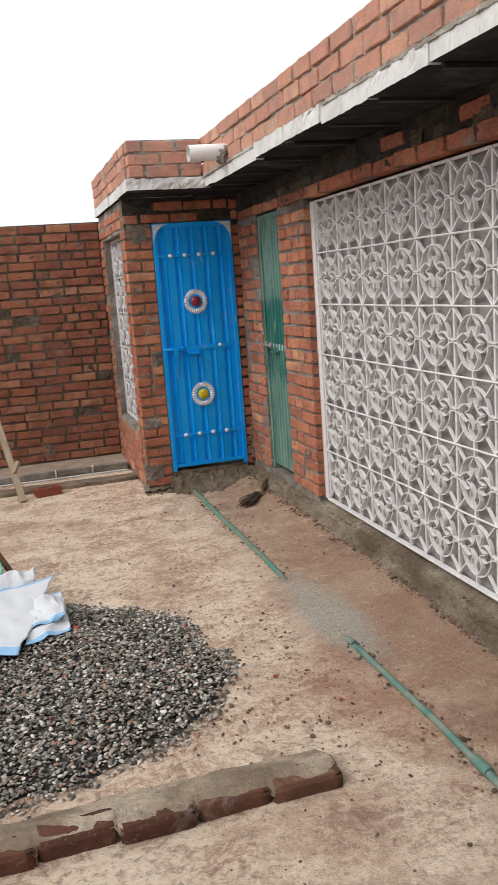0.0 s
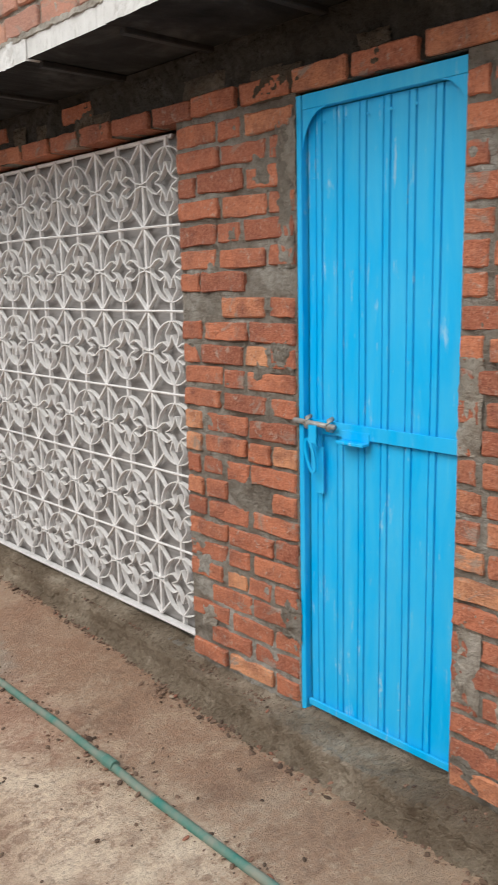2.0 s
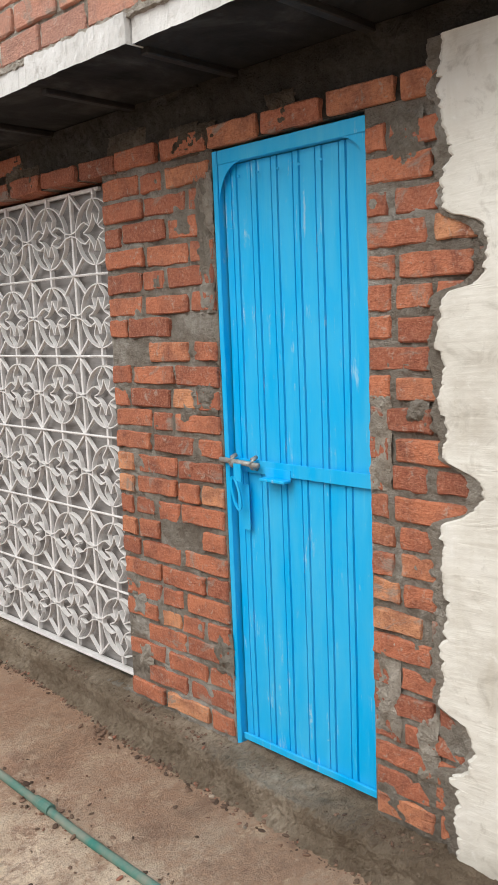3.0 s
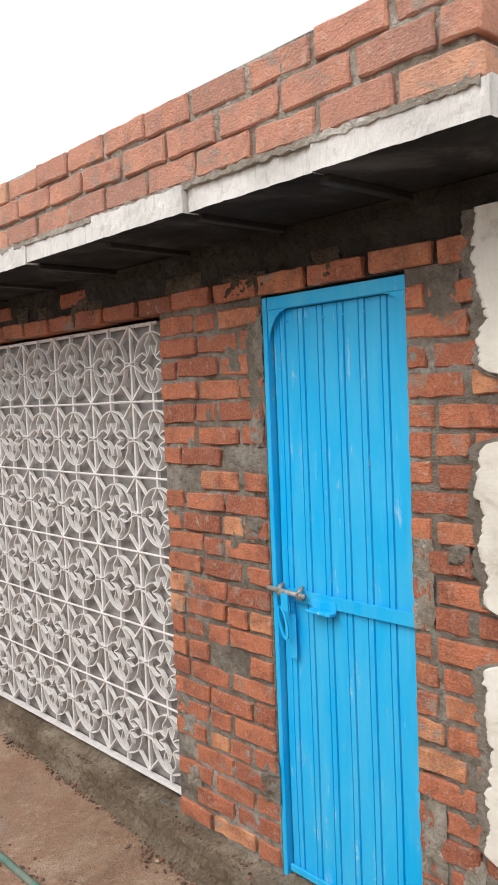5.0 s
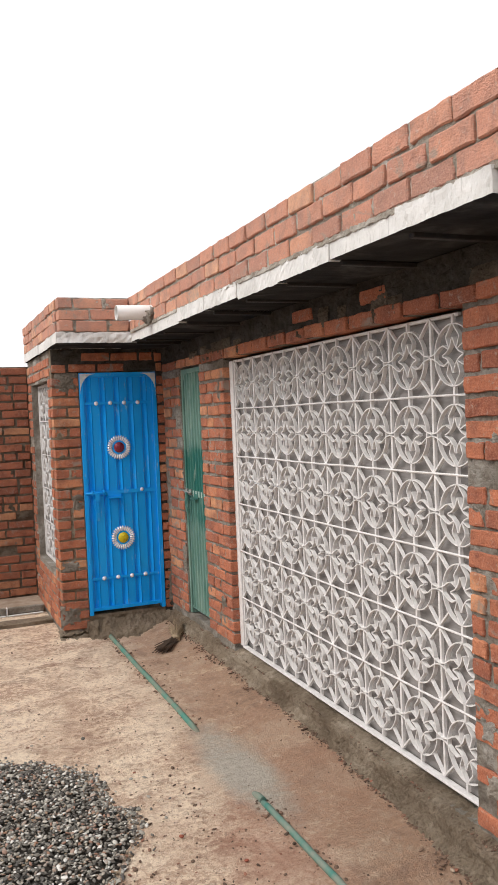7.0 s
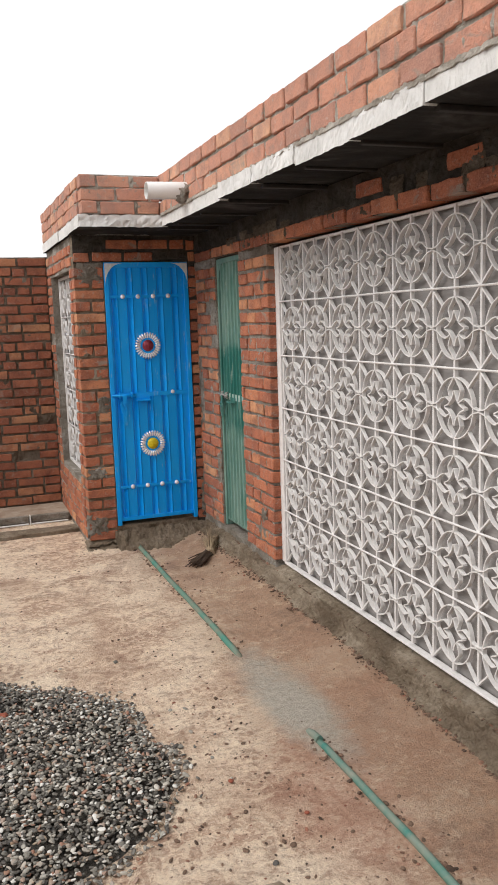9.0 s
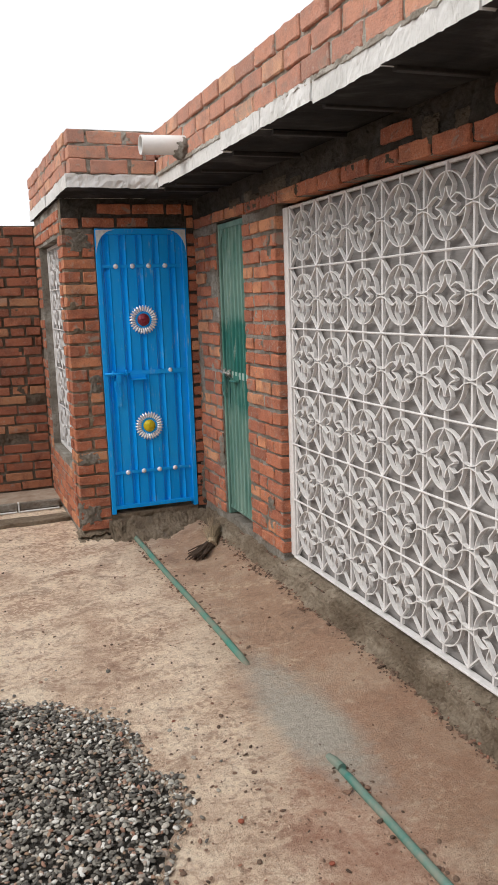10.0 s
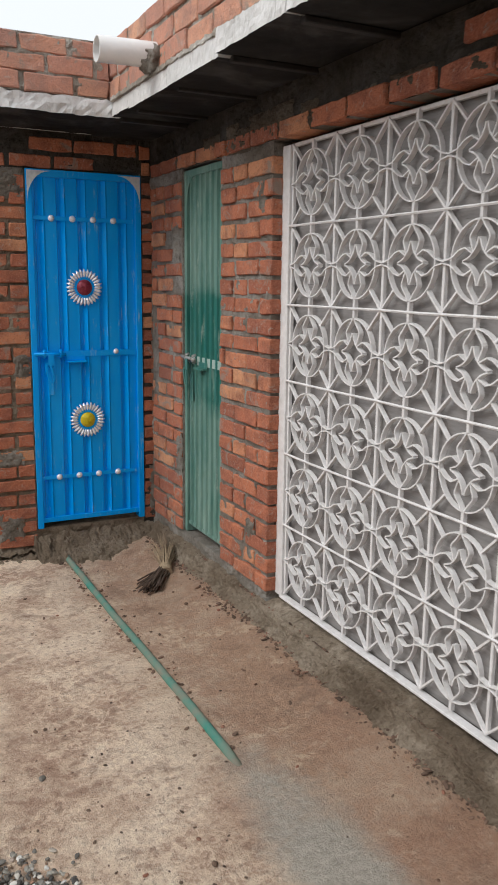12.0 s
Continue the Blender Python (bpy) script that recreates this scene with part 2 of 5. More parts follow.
def gravel_material():
    m = mat("river_gravel", 0.55, spec=0.45)
    g = nd(m, "NewGeometry")
    col = ramp(m, g.outputs["Random Per Island"], [(0.0, (0.035, 0.031, 0.027)), (0.22, (0.085, 0.076, 0.064)), (0.44, (0.20, 0.185, 0.155)), (0.66, (0.40, 0.375, 0.32)),
                                                    (0.80, (0.30, 0.14, 0.085)), (0.84, (0.30, 0.22, 0.14)), (0.91, (0.60, 0.57, 0.51)), (1.0, (0.72, 0.70, 0.65))])
    f = noise_out(m, place(m), 160, 4, 0.7)
    col = mix(m, times(m, f, 0.35), col, (0.10, 0.085, 0.07))
    return finish(m, col, f, 0.25, 0.002)


def crumb_material():
    m = mat("mud_crumbs", 0.9, spec=0.2)
    g = nd(m, "NewGeometry")
    col = ramp(m, g.outputs["Random Per Island"], [(0.0, (0.075, 0.05, 0.037)), (0.55, (0.16, 0.105, 0.075)), (0.88, (0.23, 0.135, 0.095)), (0.985, (0.28, 0.12, 0.080)), (1.0, (0.36, 0.29, 0.22))])
    return finish(m, col, noise_out(m, place(m), 120, 4, 0.7), 0.5, 0.004)


def sack_material():
    """White woven polypropylene with pale blue printed bands along its edges."""
    m = mat("woven_sack", 0.5, spec=0.4)
    uv = nd(m, "UVMap")
    sep = nd(m, "SeparateXYZ")
    ln(m, uv.outputs[0], sep.inputs[0])
    n = noise_out(m, place(m), 22, 5, 0.65)
    edge = times(m, sep.outputs[0], times(m, n, 0.03), "ADD")
    col = mix(m, step(m, edge, 0.105, 0.11), (0.28, 0.50, 0.74), (0.66, 0.675, 0.69))
    b2 = times(m, step(m, sep.outputs[0], 0.965, 0.97), 1.0)
    col = mix(m, b2, col, (0.30, 0.52, 0.75))
    line = times(m, step(m, edge, 0.135, 0.138), times(m, 1.0, step(m, edge, 0.150, 0.153), "SUBTRACT"))
    col = mix(m, times(m, line, 0.7), col, (0.45, 0.66, 0.84))
    col = mix(m, times(m, step(m, n, 0.58, 0.75), 0.3), col, (0.55, 0.52, 0.47))
    w = nd(m, "TexWave", Scale=160.0)
    ln(m, uv.outputs[0], w.inputs[0])
    return finish(m, col, times(m, w.outputs["Fac"], times(m, n, 3.0), "ADD"), 0.25, 0.003)


BRICK = brick_material()
OLD_BRICK = brick_material("old_brick", 0.70, 0.55)
# parapet copy of the brick, paled for the bright light that falls there
LIT_BRICK = brick_material("lit_brick", 1.12, 1.0, 0.34)
MORTAR = mortar_material("mortar", 1.15)
MUD_MORTAR = mortar_material("damp_mortar", 0.95, (1.08, 0.95, 0.81))
LIGHT_MORTAR = mortar_material("dry_mortar", 1.7)
UNDERCOAT = mortar_material("cement_undercoat", 1.25)
# mortar darkened to paint in shade: under eaves, door corner, between stones
SHADE_MORTAR = mortar_material("shade_mortar", 0.33)
DULL_MORTAR = mortar_material("old_mortar", 0.60, (1.06, 0.95, 0.85))
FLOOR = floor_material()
SLAB, SOFFIT, PLASTER = slab_material(), soffit_material(), plaster_material()
BLUE_B = paint_material("sky_blue_paint", (0.001, 0.40, 0.80), (0.085, 0.50, 0.79), (0.58, 0.68, 0.70), 0.42, 0.53, 0.57)
BLUE_A = paint_material("deep_blue_paint", (0.001, 0.34, 0.92), (0.02, 0.41, 0.90), (0.50, 0.64, 0.72), 0.36, 0.6, 0.62)
GREEN = paint_material("teal_green_paint", (0.050, 0.165, 0.132), (0.25, 0.36, 0.305), (0.42, 0.46, 0.40), 0.40, 0.46, 0.54, (0.90, 1.50, (0.006, 0.125, 0.100)))
PALE_GREEN = paint_material("faded_green_paint", (0.22, 0.36, 0.31), (0.48, 0.54, 0.49), (0.32, 0.27, 0.22), 0.5, 0.45, 0.55)
WHITE_METAL = simple_material("white_enamel", (0.77, 0.755, 0.745), (0.62, 0.60, 0.585), 0.45, 0, 25, 0.2, kind="Object")
SHEET = simple_material("grey_backing_sheet", (0.21, 0.198, 0.191), (0.32, 0.304, 0.294), 0.6, 0, 6, 0.25, (1, 1, 8))
RUST = simple_material("rusty_steel", (0.12, 0.09, 0.075), (0.28, 0.24, 0.21), 0.6, 0.6, 40, 0.5)
ALU = simple_material("white_petal_sheet", (0.88, 0.88, 0.90), (0.76, 0.77, 0.80), 0.25, 0.25, 50, 0.1)
PRIMER = simple_material("bare_primer", (0.72, 0.75, 0.77), (0.52, 0.56, 0.58), 0.6, 0, 30, 0.2)
RED_DOME = simple_material("maroon_dome", (0.20, 0.015, 0.035), (0.30, 0.05, 0.07), 0.3, 0.2, 60, 0.6)
YELLOW_DOME = simple_material("yellow_dome", (0.72, 0.55, 0.01), (0.55, 0.45, 0.02), 0.35, 0.1, 60, 0.6)
PVC = simple_material("white_pvc", (0.80, 0.79, 0.77), (0.70, 0.69, 0.67), 0.35, 0, 8, 0.05)
HOSE = simple_material("green_pipe", (0.036, 0.170, 0.138), (0.23, 0.225, 0.180), 0.55, 0, 9, 0.6)
WOOD = simple_material("weathered_wood", (0.42, 0.33, 0.23), (0.24, 0.17, 0.11), 0.8, 0, 7, 0.6, (6, 6, 0.8))
DARK_WOOD = simple_material("dark_wood", (0.16, 0.085, 0.045), (0.09, 0.05, 0.03), 0.6, 0, 8, 0.5, (6, 6, 0.8))
STRAW = simple_material("dry_straw", (0.36, 0.27, 0.17), (0.20, 0.14, 0.09), 0.8, 0, 30, 0.4)
DARK_STRAW = simple_material("dark_straw", (0.10, 0.065, 0.045), (0.06, 0.04, 0.03), 0.85, 0, 30, 0.4)
DIRTY_HOSE = simple_material("mud_coated_pipe", (0.20, 0.185, 0.14), (0.030, 0.200, 0.155), 0.75, 0, 7, 0.7)
GRAVEL, CRUMBS, SACK = gravel_material(), crumb_material(), sack_material()
GREEN_PLASTIC = simple_material("green_plastic", (0.10, 0.45, 0.33), (0.07, 0.36, 0.27), 0.4, 0, 10, 0.1)
FARWALL = simple_material("plain_render_wall", (0.30, 0.20, 0.15), (0.22, 0.14, 0.11), 0.9, 0, 3, 0.6)


# ---- mesh helpers ----
def mesh_of(name, bm, *mats, smooth=False):
    me = bpy.data.meshes.new(name)
    bmesh.ops.recalc_face_normals(bm, faces=bm.faces)
    if smooth:
        for f in bm.faces:
            f.smooth = True
    bm.to_mesh(me)
    bm.free()
    for m in mats:
        me.materials.append(m)
    return me


def part(name, bm, material, parent, label="", smooth=False):
    ob = new(name, mesh_of(name, bm, material, smooth=smooth))
    ob.parent = parent
    if label:
        ob["label"] = label
    return ob


def thing(name, x, y, z, rz=0.0, label="", category="", group="", kind=""):
    ob = new(name)
    ob.matrix_basis = pose(x, y, z, 0, 0, rz)
    return tagged(ob, label, category, group, kind)


def box(bm, x0, x1, y0, y1, z0, z1):
    v = [bm.verts.new(c) for c in ((x0, y0, z0), (x1, y0, z0), (x1, y1, z0), (x0, y1, z0), (x0, y0, z1), (x1, y0, z1), (x1, y1, z1), (x0, y1, z1))]
    return [bm.faces.new([v[i] for i in q]) for q in ((3, 2, 1, 0), (4, 5, 6, 7), (0, 1, 5, 4), (1, 2, 6, 5), (2, 3, 7, 6), (3, 0, 4, 7))]


def bbox(x0, x1, y0, y1, z0, z1, bevel=0.0, seg=1):
    bm = bmesh.new()
    box(bm, x0, x1, y0, y1, z0, z1)
    if bevel:
        bmesh.ops.bevel(bm, geom=bm.edges[:], offset=bevel, segments=seg, affect="EDGES")
    return bm


def tube(bm, pts, radius, n=10, taper=None, cap=True):
    """A round bar along a line of places."""
    pts = [Vector(p) for p in pts]
    rings = []
    for i, p in enumerate(pts):
        d = (pts[min(i + 1, len(pts) - 1)] - pts[max(i - 1, 0)]).normalized()
        up = Vector((0, 0, 1)) if abs(d.z) < 0.9 else Vector((1, 0, 0))
        a = d.cross(up).normalized()
        b = d.cross(a)
        r = radius if taper is None else radius * taper[i]
        rings.append([bm.verts.new(p + r * (math.cos(2 * math.pi * k / n) * a + math.sin(2 * math.pi * k / n) * b)) for k in range(n)])
    for r0, r1 in zip(rings, rings[1:]):
        for k in range(n):
            bm.faces.new((r0[k], r0[(k + 1) % n], r1[(k + 1) % n], r1[k]))
    if cap:
        bm.faces.new(rings[0][::-1])
        bm.faces.new(rings[-1])
    return rings


def ribbon(bm, pts, wide, thick, x0=0.0):
    """A flat bar set on edge: its line lies in the yz plane, its width goes back along x."""
    n = len(pts)
    rows = []
    for i in range(n):
        a, b = Vector(pts[max(i - 1, 0)]), Vector(pts[min(i + 1, n - 1)])
        d = (b - a).normalized()
        s = Vector((-d.y, d.x)) * thick / 2
        p = Vector(pts[i])
        rows.append([bm.verts.new((x0, *(p + s))), bm.verts.new((x0 + wide, *(p + s))), bm.verts.new((x0 + wide, *(p - s))), bm.verts.new((x0, *(p - s)))])
    closed = (Vector(pts[0]) - Vector(pts[-1])).length < 1e-6
    for r0, r1 in zip(rows, rows[1:]):
        for k in range(4):
            bm.faces.new((r0[k], r0[(k + 1) % 4], r1[(k + 1) % 4], r1[k]))
    if not closed:
        bm.faces.new(rows[0])
        bm.faces.new(rows[-1][::-1])


def smooth_line(ctrl, per=5):
    """A Catmull-Rom line through places."""
    c = [Vector(p) for p in ctrl]
    c = [2 * c[0] - c[1]] + c + [2 * c[-1] - c[-2]]
    out = []
    for i in range(1, len(c) - 2):
        for k in range(per):
            t = k / per
            p0, p1, p2, p3 = c[i - 1:i + 3]
            out.append(0.5 * (2 * p1 + t * (p2 - p0) + t * t * (2 * p0 - 5 * p1 + 4 * p2 - p3) + t ** 3 * (3 * p1 - p0 - 3 * p2 + p3)))
    return out + [c[-2]]


def fbm(x, y, z=0.0, octaves=4):
    return noise.fractal(Vector((x, y, z)), 1.0, 2.0, octaves)


# ---- masonry ----
BL, BD, BH, PITCH = 0.215, 0.105, 0.0635, 0.0805


def brick_mesh(length, seed, material=None, high=BH):
    """A hand-moulded brick with worn, rounded and uneven edges. Its front faces -y; it is centred on its front face."""
    bm = bmesh.new()
    us = (-1, -0.955, -0.6, -0.2, 0.2, 0.6, 0.955, 1) if length > 0.15 else (-1, -0.91, -0.3, 0.3, 0.91, 1)
    ws = (-1, -0.87, 0, 0.87, 1)
    g = []
    for w in ws:
        row = []
        for u in us:
            rim = max(abs(u) > 0.99, abs(w) > 0.99)
            corner = abs(u) > 0.99 and abs(w) > 0.99
            q = Vector((u * length * 9 + seed * 7.3, w * 0.9 + seed * 3.1, seed))
            x = u * length / 2 * (0.988 if corner else 1) + 0.0060 * noise.noise(q * 2.9)
            z = w * high / 2 * (0.94 if corner else 1) + 0.0058 * noise.noise(q * 2.6 + Vector((9, 0, 0)))
            y = (0.0055 if rim else 0.0) + (0.003 if corner else 0) + 0.0038 * noise.noise(q * 2.2 + Vector((0, 9, 0)))
            row.append(bm.verts.new((x, y, z)))
        g.append(row)
    for a, b in zip(g, g[1:]):
        for k in range(len(us) - 1):
            bm.faces.new((a[k], a[k + 1], b[k + 1], b[k]))
    rim = g[0][:] + [r[-1] for r in g[1:]] + g[-1][-2::-1] + [r[0] for r in g[-2:0:-1]]
    back = [bm.verts.new((v.co.x, BD, v.co.z)) for v in rim]
    for k in range(len(rim)):
        bm.faces.new((rim[k], rim[(k + 1) % len(rim)], back[(k + 1) % len(rim)], back[k]))
    bm.faces.new(back)
    return mesh_of("brick", bm, material or BRICK)


STRETCHERS = [brick_mesh(BL, s) for s in range(16)]
HEADERS = [brick_mesh(BD, s + 40) for s in range(10)]
LIT_STRETCHERS = [brick_mesh(BL, s + 20, LIT_BRICK, 0.075) for s in range(9)]
LIT_HEADERS = [brick_mesh(BD, s + 100, LIT_BRICK, 0.075) for s in range(5)]
OLD_STRETCHERS = [brick_mesh(BL, s + 60, OLD_BRICK) for s in range(7)]
OLD_HEADERS = [brick_mesh(BD, s + 80, OLD_BRICK) for s in range(5)]


class Wall:
    """A wall of mortar core and single bricks. way 'E' faces -x, 'N' faces -y; u runs along it."""

    def __init__(self, name, way, at, label, category="wall", seed=1, material=None, proud=0.009):
        self.way, self.at, self.rng, self.proud = way, at, random.Random(seed), proud
        self.bm, self.seed, self.bricks, self.pick = bmesh.new(), seed, [], (STRETCHERS, HEADERS)
        self.ob = tagged(new(name, bpy.data.meshes.new(name)), label, category, kind="structure")
        self.ob.data.materials.append(material or MORTAR)

    def at_place(self, u, v, z):
        return (self.at + v, u, z) if self.way == "E" else (u, self.at + v, z)

    def core(self, u0, u1, z0, z1, thick=0.22, res=0.016, rough=0.013, slot=0):
        nu, nz = max(2, int((u1 - u0) / res)), max(2, int((z1 - z0) / res))
        g = []
        for j in range(nz + 1):
            row = []
            for i in range(nu + 1):
                u, z = u0 + (u1 - u0) * i / nu, z0 + (z1 - z0) * j / nz
                edge = 0 if i in (0, nu) or j in (0, nz) else 1
                d = self.proud + edge * -rough * fbm(u * 9 + self.seed * 5, z * 11, self.seed) - edge * 0.006 * fbm(u * 34, z * 34, self.seed)
                row.append(self.bm.verts.new(self.at_place(u, d, z)))
            g.append(row)
        for j in range(nz):
            for i in range(nu):
                self.bm.faces.new((g[j][i], g[j][i + 1], g[j + 1][i + 1], g[j + 1][i])).material_index = slot
        rim = g[0][:] + [r[-1] for r in g[1:]] + g[-1][-2::-1] + [r[0] for r in g[-2:0:-1]]
        back = []
        for v in rim:
            c = v.co.copy()
            if self.way == "E":
                c.x = self.at + thick
            else:
                c.y = self.at + thick
            back.append(self.bm.verts.new(c))
        n = len(rim)
        for k in range(n):
            self.bm.faces.new((rim[k], rim[(k + 1) % n], back[(k + 1) % n], back[k]))
        self.bm.faces.new(back)

    def brick(self, u, z, length, seat=0.0):
        long = length > 0.15
        me = self.rng.choice(self.pick[0] if long else self.pick[1])
        ob = new("brick", me)
        x, y, zz = self.at_place(u, seat + self.rng.uniform(-0.004, 0.004), z)
        flip = 180 if self.rng.random() < 0.5 else 0
        ob.matrix_basis = pose(x, y, zz, self.rng.uniform(-0.7, 0.7), flip + self.rng.uniform(-0.9, 0.9), (-90 if self.way == "E" else 0) + self.rng.uniform(-0.8, 0.8)) @ Matrix.Diagonal((length / (BL if long else BD), 1, self.rng.uniform(0.94, 1.06), 1))
        ob.parent = self.ob
        self.bricks.append(ob)

    def courses(self, u0, u1, z0, n, start=0, skip=0.035, joint=0.017, header=0.12, pitch=PITCH, seat=0.0):
        for j in range(n):
            u, k = u0 + self.rng.uniform(0, 0.004), 0
            z = z0 + pitch * (j + 0.5)
            while u < u1 - 0.03:
                odd = (j + start) % 2
                length = BD if (k == 0 and odd) or self.rng.random() < header else BL
                length *= self.rng.uniform(0.95, 1.04)
                if u1 - u - length < 0.05:
                    length = u1 - u
                    if length > 0.26:
                        length = length / 2 - joint / 2
                if self.rng.random() > skip and length > 0.03:
                    self.brick(u + length / 2, z + self.rng.uniform(-0.004, 0.004), length, seat)
                u += length + joint * self.rng.uniform(0.7, 1.6)
                k += 1

    def smear(self, u, z, wide, high, slot_material=None):
        """A dab of mortar dragged over the bricks, ragged where it sinks into them."""
        bm = bmesh.new()
        n, k = 26, 26
        s = self.rng.uniform(0, 90)
        g = []
        for j in range(k + 1):
            row = []
            for i in range(n + 1):
                a, b = 2 * i / n - 1, 2 * j / k - 1
                d = max(abs(a), abs(b)) ** 2
                uu, zz = u + a * wide / 2, z + b * high / 2
                out = 0.012 * (1 - d) + 0.010 * fbm(uu * 26 + s, zz * 26) + 0.005 * fbm(uu * 80, zz * 80 + s) - 0.005
                row.append(bm.verts.new(self.at_place(uu, -out, zz)))
            g.append(row)
        for j in range(k):
            for i in range(n):
                bm.faces.new((g[j][i], g[j][i + 1], g[j + 1][i + 1], g[j + 1][i]))
        part("mortar_dab", bm, slot_material or MORTAR, self.ob, smooth=True)

    def done(self):
        bmesh.ops.recalc_face_normals(self.bm, faces=self.bm.faces)
        self.bm.to_mesh(self.ob.data)
        self.bm.free()
        return self.ob


def plain_wall(name, x0, x1, y0, y1, z0, z1, label):
    ob = new(name, mesh_of(name, bbox(x0, x1, y0, y1, z0, z1, 0.01), FARWALL))
    return tagged(ob, label, "wall", kind="structure")


WX, RY, SX, SY, BX, BACK = 1.83, 6.70, 1.45, 6.18, 0.93, 8.15
SOFFIT_Z, SLAB_T = 2.27, 0.076
DOOR_B = (1.550, 2.132, 0.130, 2.060)
GRILLE = (2.700, 5.262, 0.160, 2.060)
GREEN_D = (5.757, 6.240, 0.222, 2.058)
DOOR_A = (1.150, 1.775, 0.172, 2.080)


def build_walls():
    w = Wall("wall_east", "E", WX, "red brick wall with rough grey mortar and smeared joints", seed=3)
    # slot 1 is the darkened mortar that paints shade under the eave
    w.ob.data.materials.append(SHADE_MORTAR)
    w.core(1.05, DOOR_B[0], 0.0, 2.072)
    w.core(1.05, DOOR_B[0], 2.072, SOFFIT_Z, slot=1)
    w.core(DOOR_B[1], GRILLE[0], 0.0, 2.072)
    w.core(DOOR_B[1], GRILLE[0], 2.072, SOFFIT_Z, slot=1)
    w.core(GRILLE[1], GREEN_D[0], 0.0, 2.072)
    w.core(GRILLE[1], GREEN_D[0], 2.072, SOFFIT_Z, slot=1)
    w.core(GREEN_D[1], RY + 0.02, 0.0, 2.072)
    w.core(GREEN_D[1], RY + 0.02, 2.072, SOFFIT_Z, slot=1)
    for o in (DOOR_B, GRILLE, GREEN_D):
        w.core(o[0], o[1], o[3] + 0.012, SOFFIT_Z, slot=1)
        w.core(o[0], o[1], 0.0, o[2] - 0.045)
    w.courses(1.12, DOOR_B[0] - 0.004, 0.10, 24, 0)
    w.courses(DOOR_B[1] + 0.006, GRILLE[0] - 0.004, 0.12, 24, 1, header=0.2)
    w.courses(GRILLE[1] - 0.012, GREEN_D[0] - 0.006, 0.165, 23, 0, header=0.2)
    w.courses(GREEN_D[1] + 0.006, RY - 0.02, 0.165, 23, 1)
    w.courses(1.08, RY - 0.03, 2.060, 1, 1, skip=0.02, header=0.05, pitch=0.085, seat=-0.008)
    # most of this course is left out so the painted dark band shows
    w.courses(1.08, RY - 0.03, 2.150, 1, 0, skip=0.88, header=0.10, pitch=0.085, seat=-0.003)
    for u, z, a, b in ((2.175, 1.80, 0.07, 0.46), (2.20, 1.30, 0.11, 0.12), (2.17, 0.42, 0.09, 0.16), (2.62, 0.50, 0.08, 0.09), 
                       (1.42, 1.98, 0.10, 0.14), (1.40, 1.30, 0.08, 0.09), (5.34, 1.86, 0.06, 0.16), (5.42, 0.42, 0.08, 0.10), (6.28, 0.60, 0.08, 0.24),
                       (6.32, 1.70, 0.10, 0.24), (6.62, 1.10, 0.10, 0.5)):
        w.smear(u, z, a, b)
    for u, z, a, b in ((1.512, 1.20, 0.070, 0.26), (1.500, 0.50, 0.085, 0.30), (1.37, 0.36, 0.07, 0.22), (2.165, 1.90, 0.07, 0.22), (2.60, 0.30, 0.09, 0.10)):
        w.smear(u, z, a, b, LIGHT_MORTAR)
    # mortar dabs in a dull tone, adding to the painted eave shade
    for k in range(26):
        w.smear(w.rng.uniform(1.2, 6.3), w.rng.uniform(2.10, 2.16), w.rng.uniform(0.06, 0.20), w.rng.uniform(0.05, 0.11), DULL_MORTAR)
    w.done()

    r = Wall("wall_north", "N", RY, "red brick return wall beside the blue door", seed=11, material=MUD_MORTAR)
    # slot 1: shade under the eave and in the corner, as mortar colour
    r.ob.data.materials.append(SHADE_MORTAR)
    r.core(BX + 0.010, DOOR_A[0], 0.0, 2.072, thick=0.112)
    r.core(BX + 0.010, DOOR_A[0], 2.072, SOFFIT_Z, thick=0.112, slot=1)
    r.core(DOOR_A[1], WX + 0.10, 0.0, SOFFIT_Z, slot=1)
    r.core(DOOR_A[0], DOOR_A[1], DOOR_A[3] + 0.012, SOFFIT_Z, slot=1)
    r.core(DOOR_A[0], DOOR_A[1], 0.0, DOOR_A[2] - 0.03)
    r.courses(BX + 0.004, DOOR_A[0] - 0.006, 0.04, 25, 0)
    r.courses(DOOR_A[1] + 0.006, WX + 0.05, 0.12, 24, 1)
    r.courses(BX + 0.01, WX, 2.075, 2, 1, skip=0.2, pitch=0.085, seat=-0.003)
    for u, z, a, b in ((1.05, 2.00, 0.18, 0.16), (1.10, 1.05, 0.10, 0.14), (1.02, 0.55, 0.14, 0.10), (1.00, 0.16, 0.16, 0.18), (1.86, 1.0, 0.06, 0.7), (1.85, 0.30, 0.08, 0.3)):
        r.smear(u, z, a, b)
    r.done()

    s = Wall("wall_side", "E", BX, "red brick side wall with a white grille window", seed=17)
    s.core(RY + 0.115, 6.90, 0.0, SOFFIT_Z, thick=0.11)
    s.core(7.93, BACK, 0.0, SOFFIT_Z, thick=0.11)
    s.core(6.90, 7.93, 0.0, 0.48, thick=0.11)
    s.core(6.90, 7.93, 2.04, SOFFIT_Z, thick=0.11)
    s.courses(RY + 0.11, 6.895, 0.04, 25, 1, skip=0.0)
    s.courses(7.935, BACK - 0.01, 0.04, 25, 0)
    s.courses(6.90, 7.93, 0.04, 5, 0)
    s.courses(RY + 0.11, BACK - 0.01, 2.06, 2, 0)
    s.done()

    b = Wall("wall_back", "N", BACK, "old red brick boundary wall with uneven joints", seed=23, material=DULL_MORTAR)
    b.pick = (OLD_STRETCHERS, OLD_HEADERS)
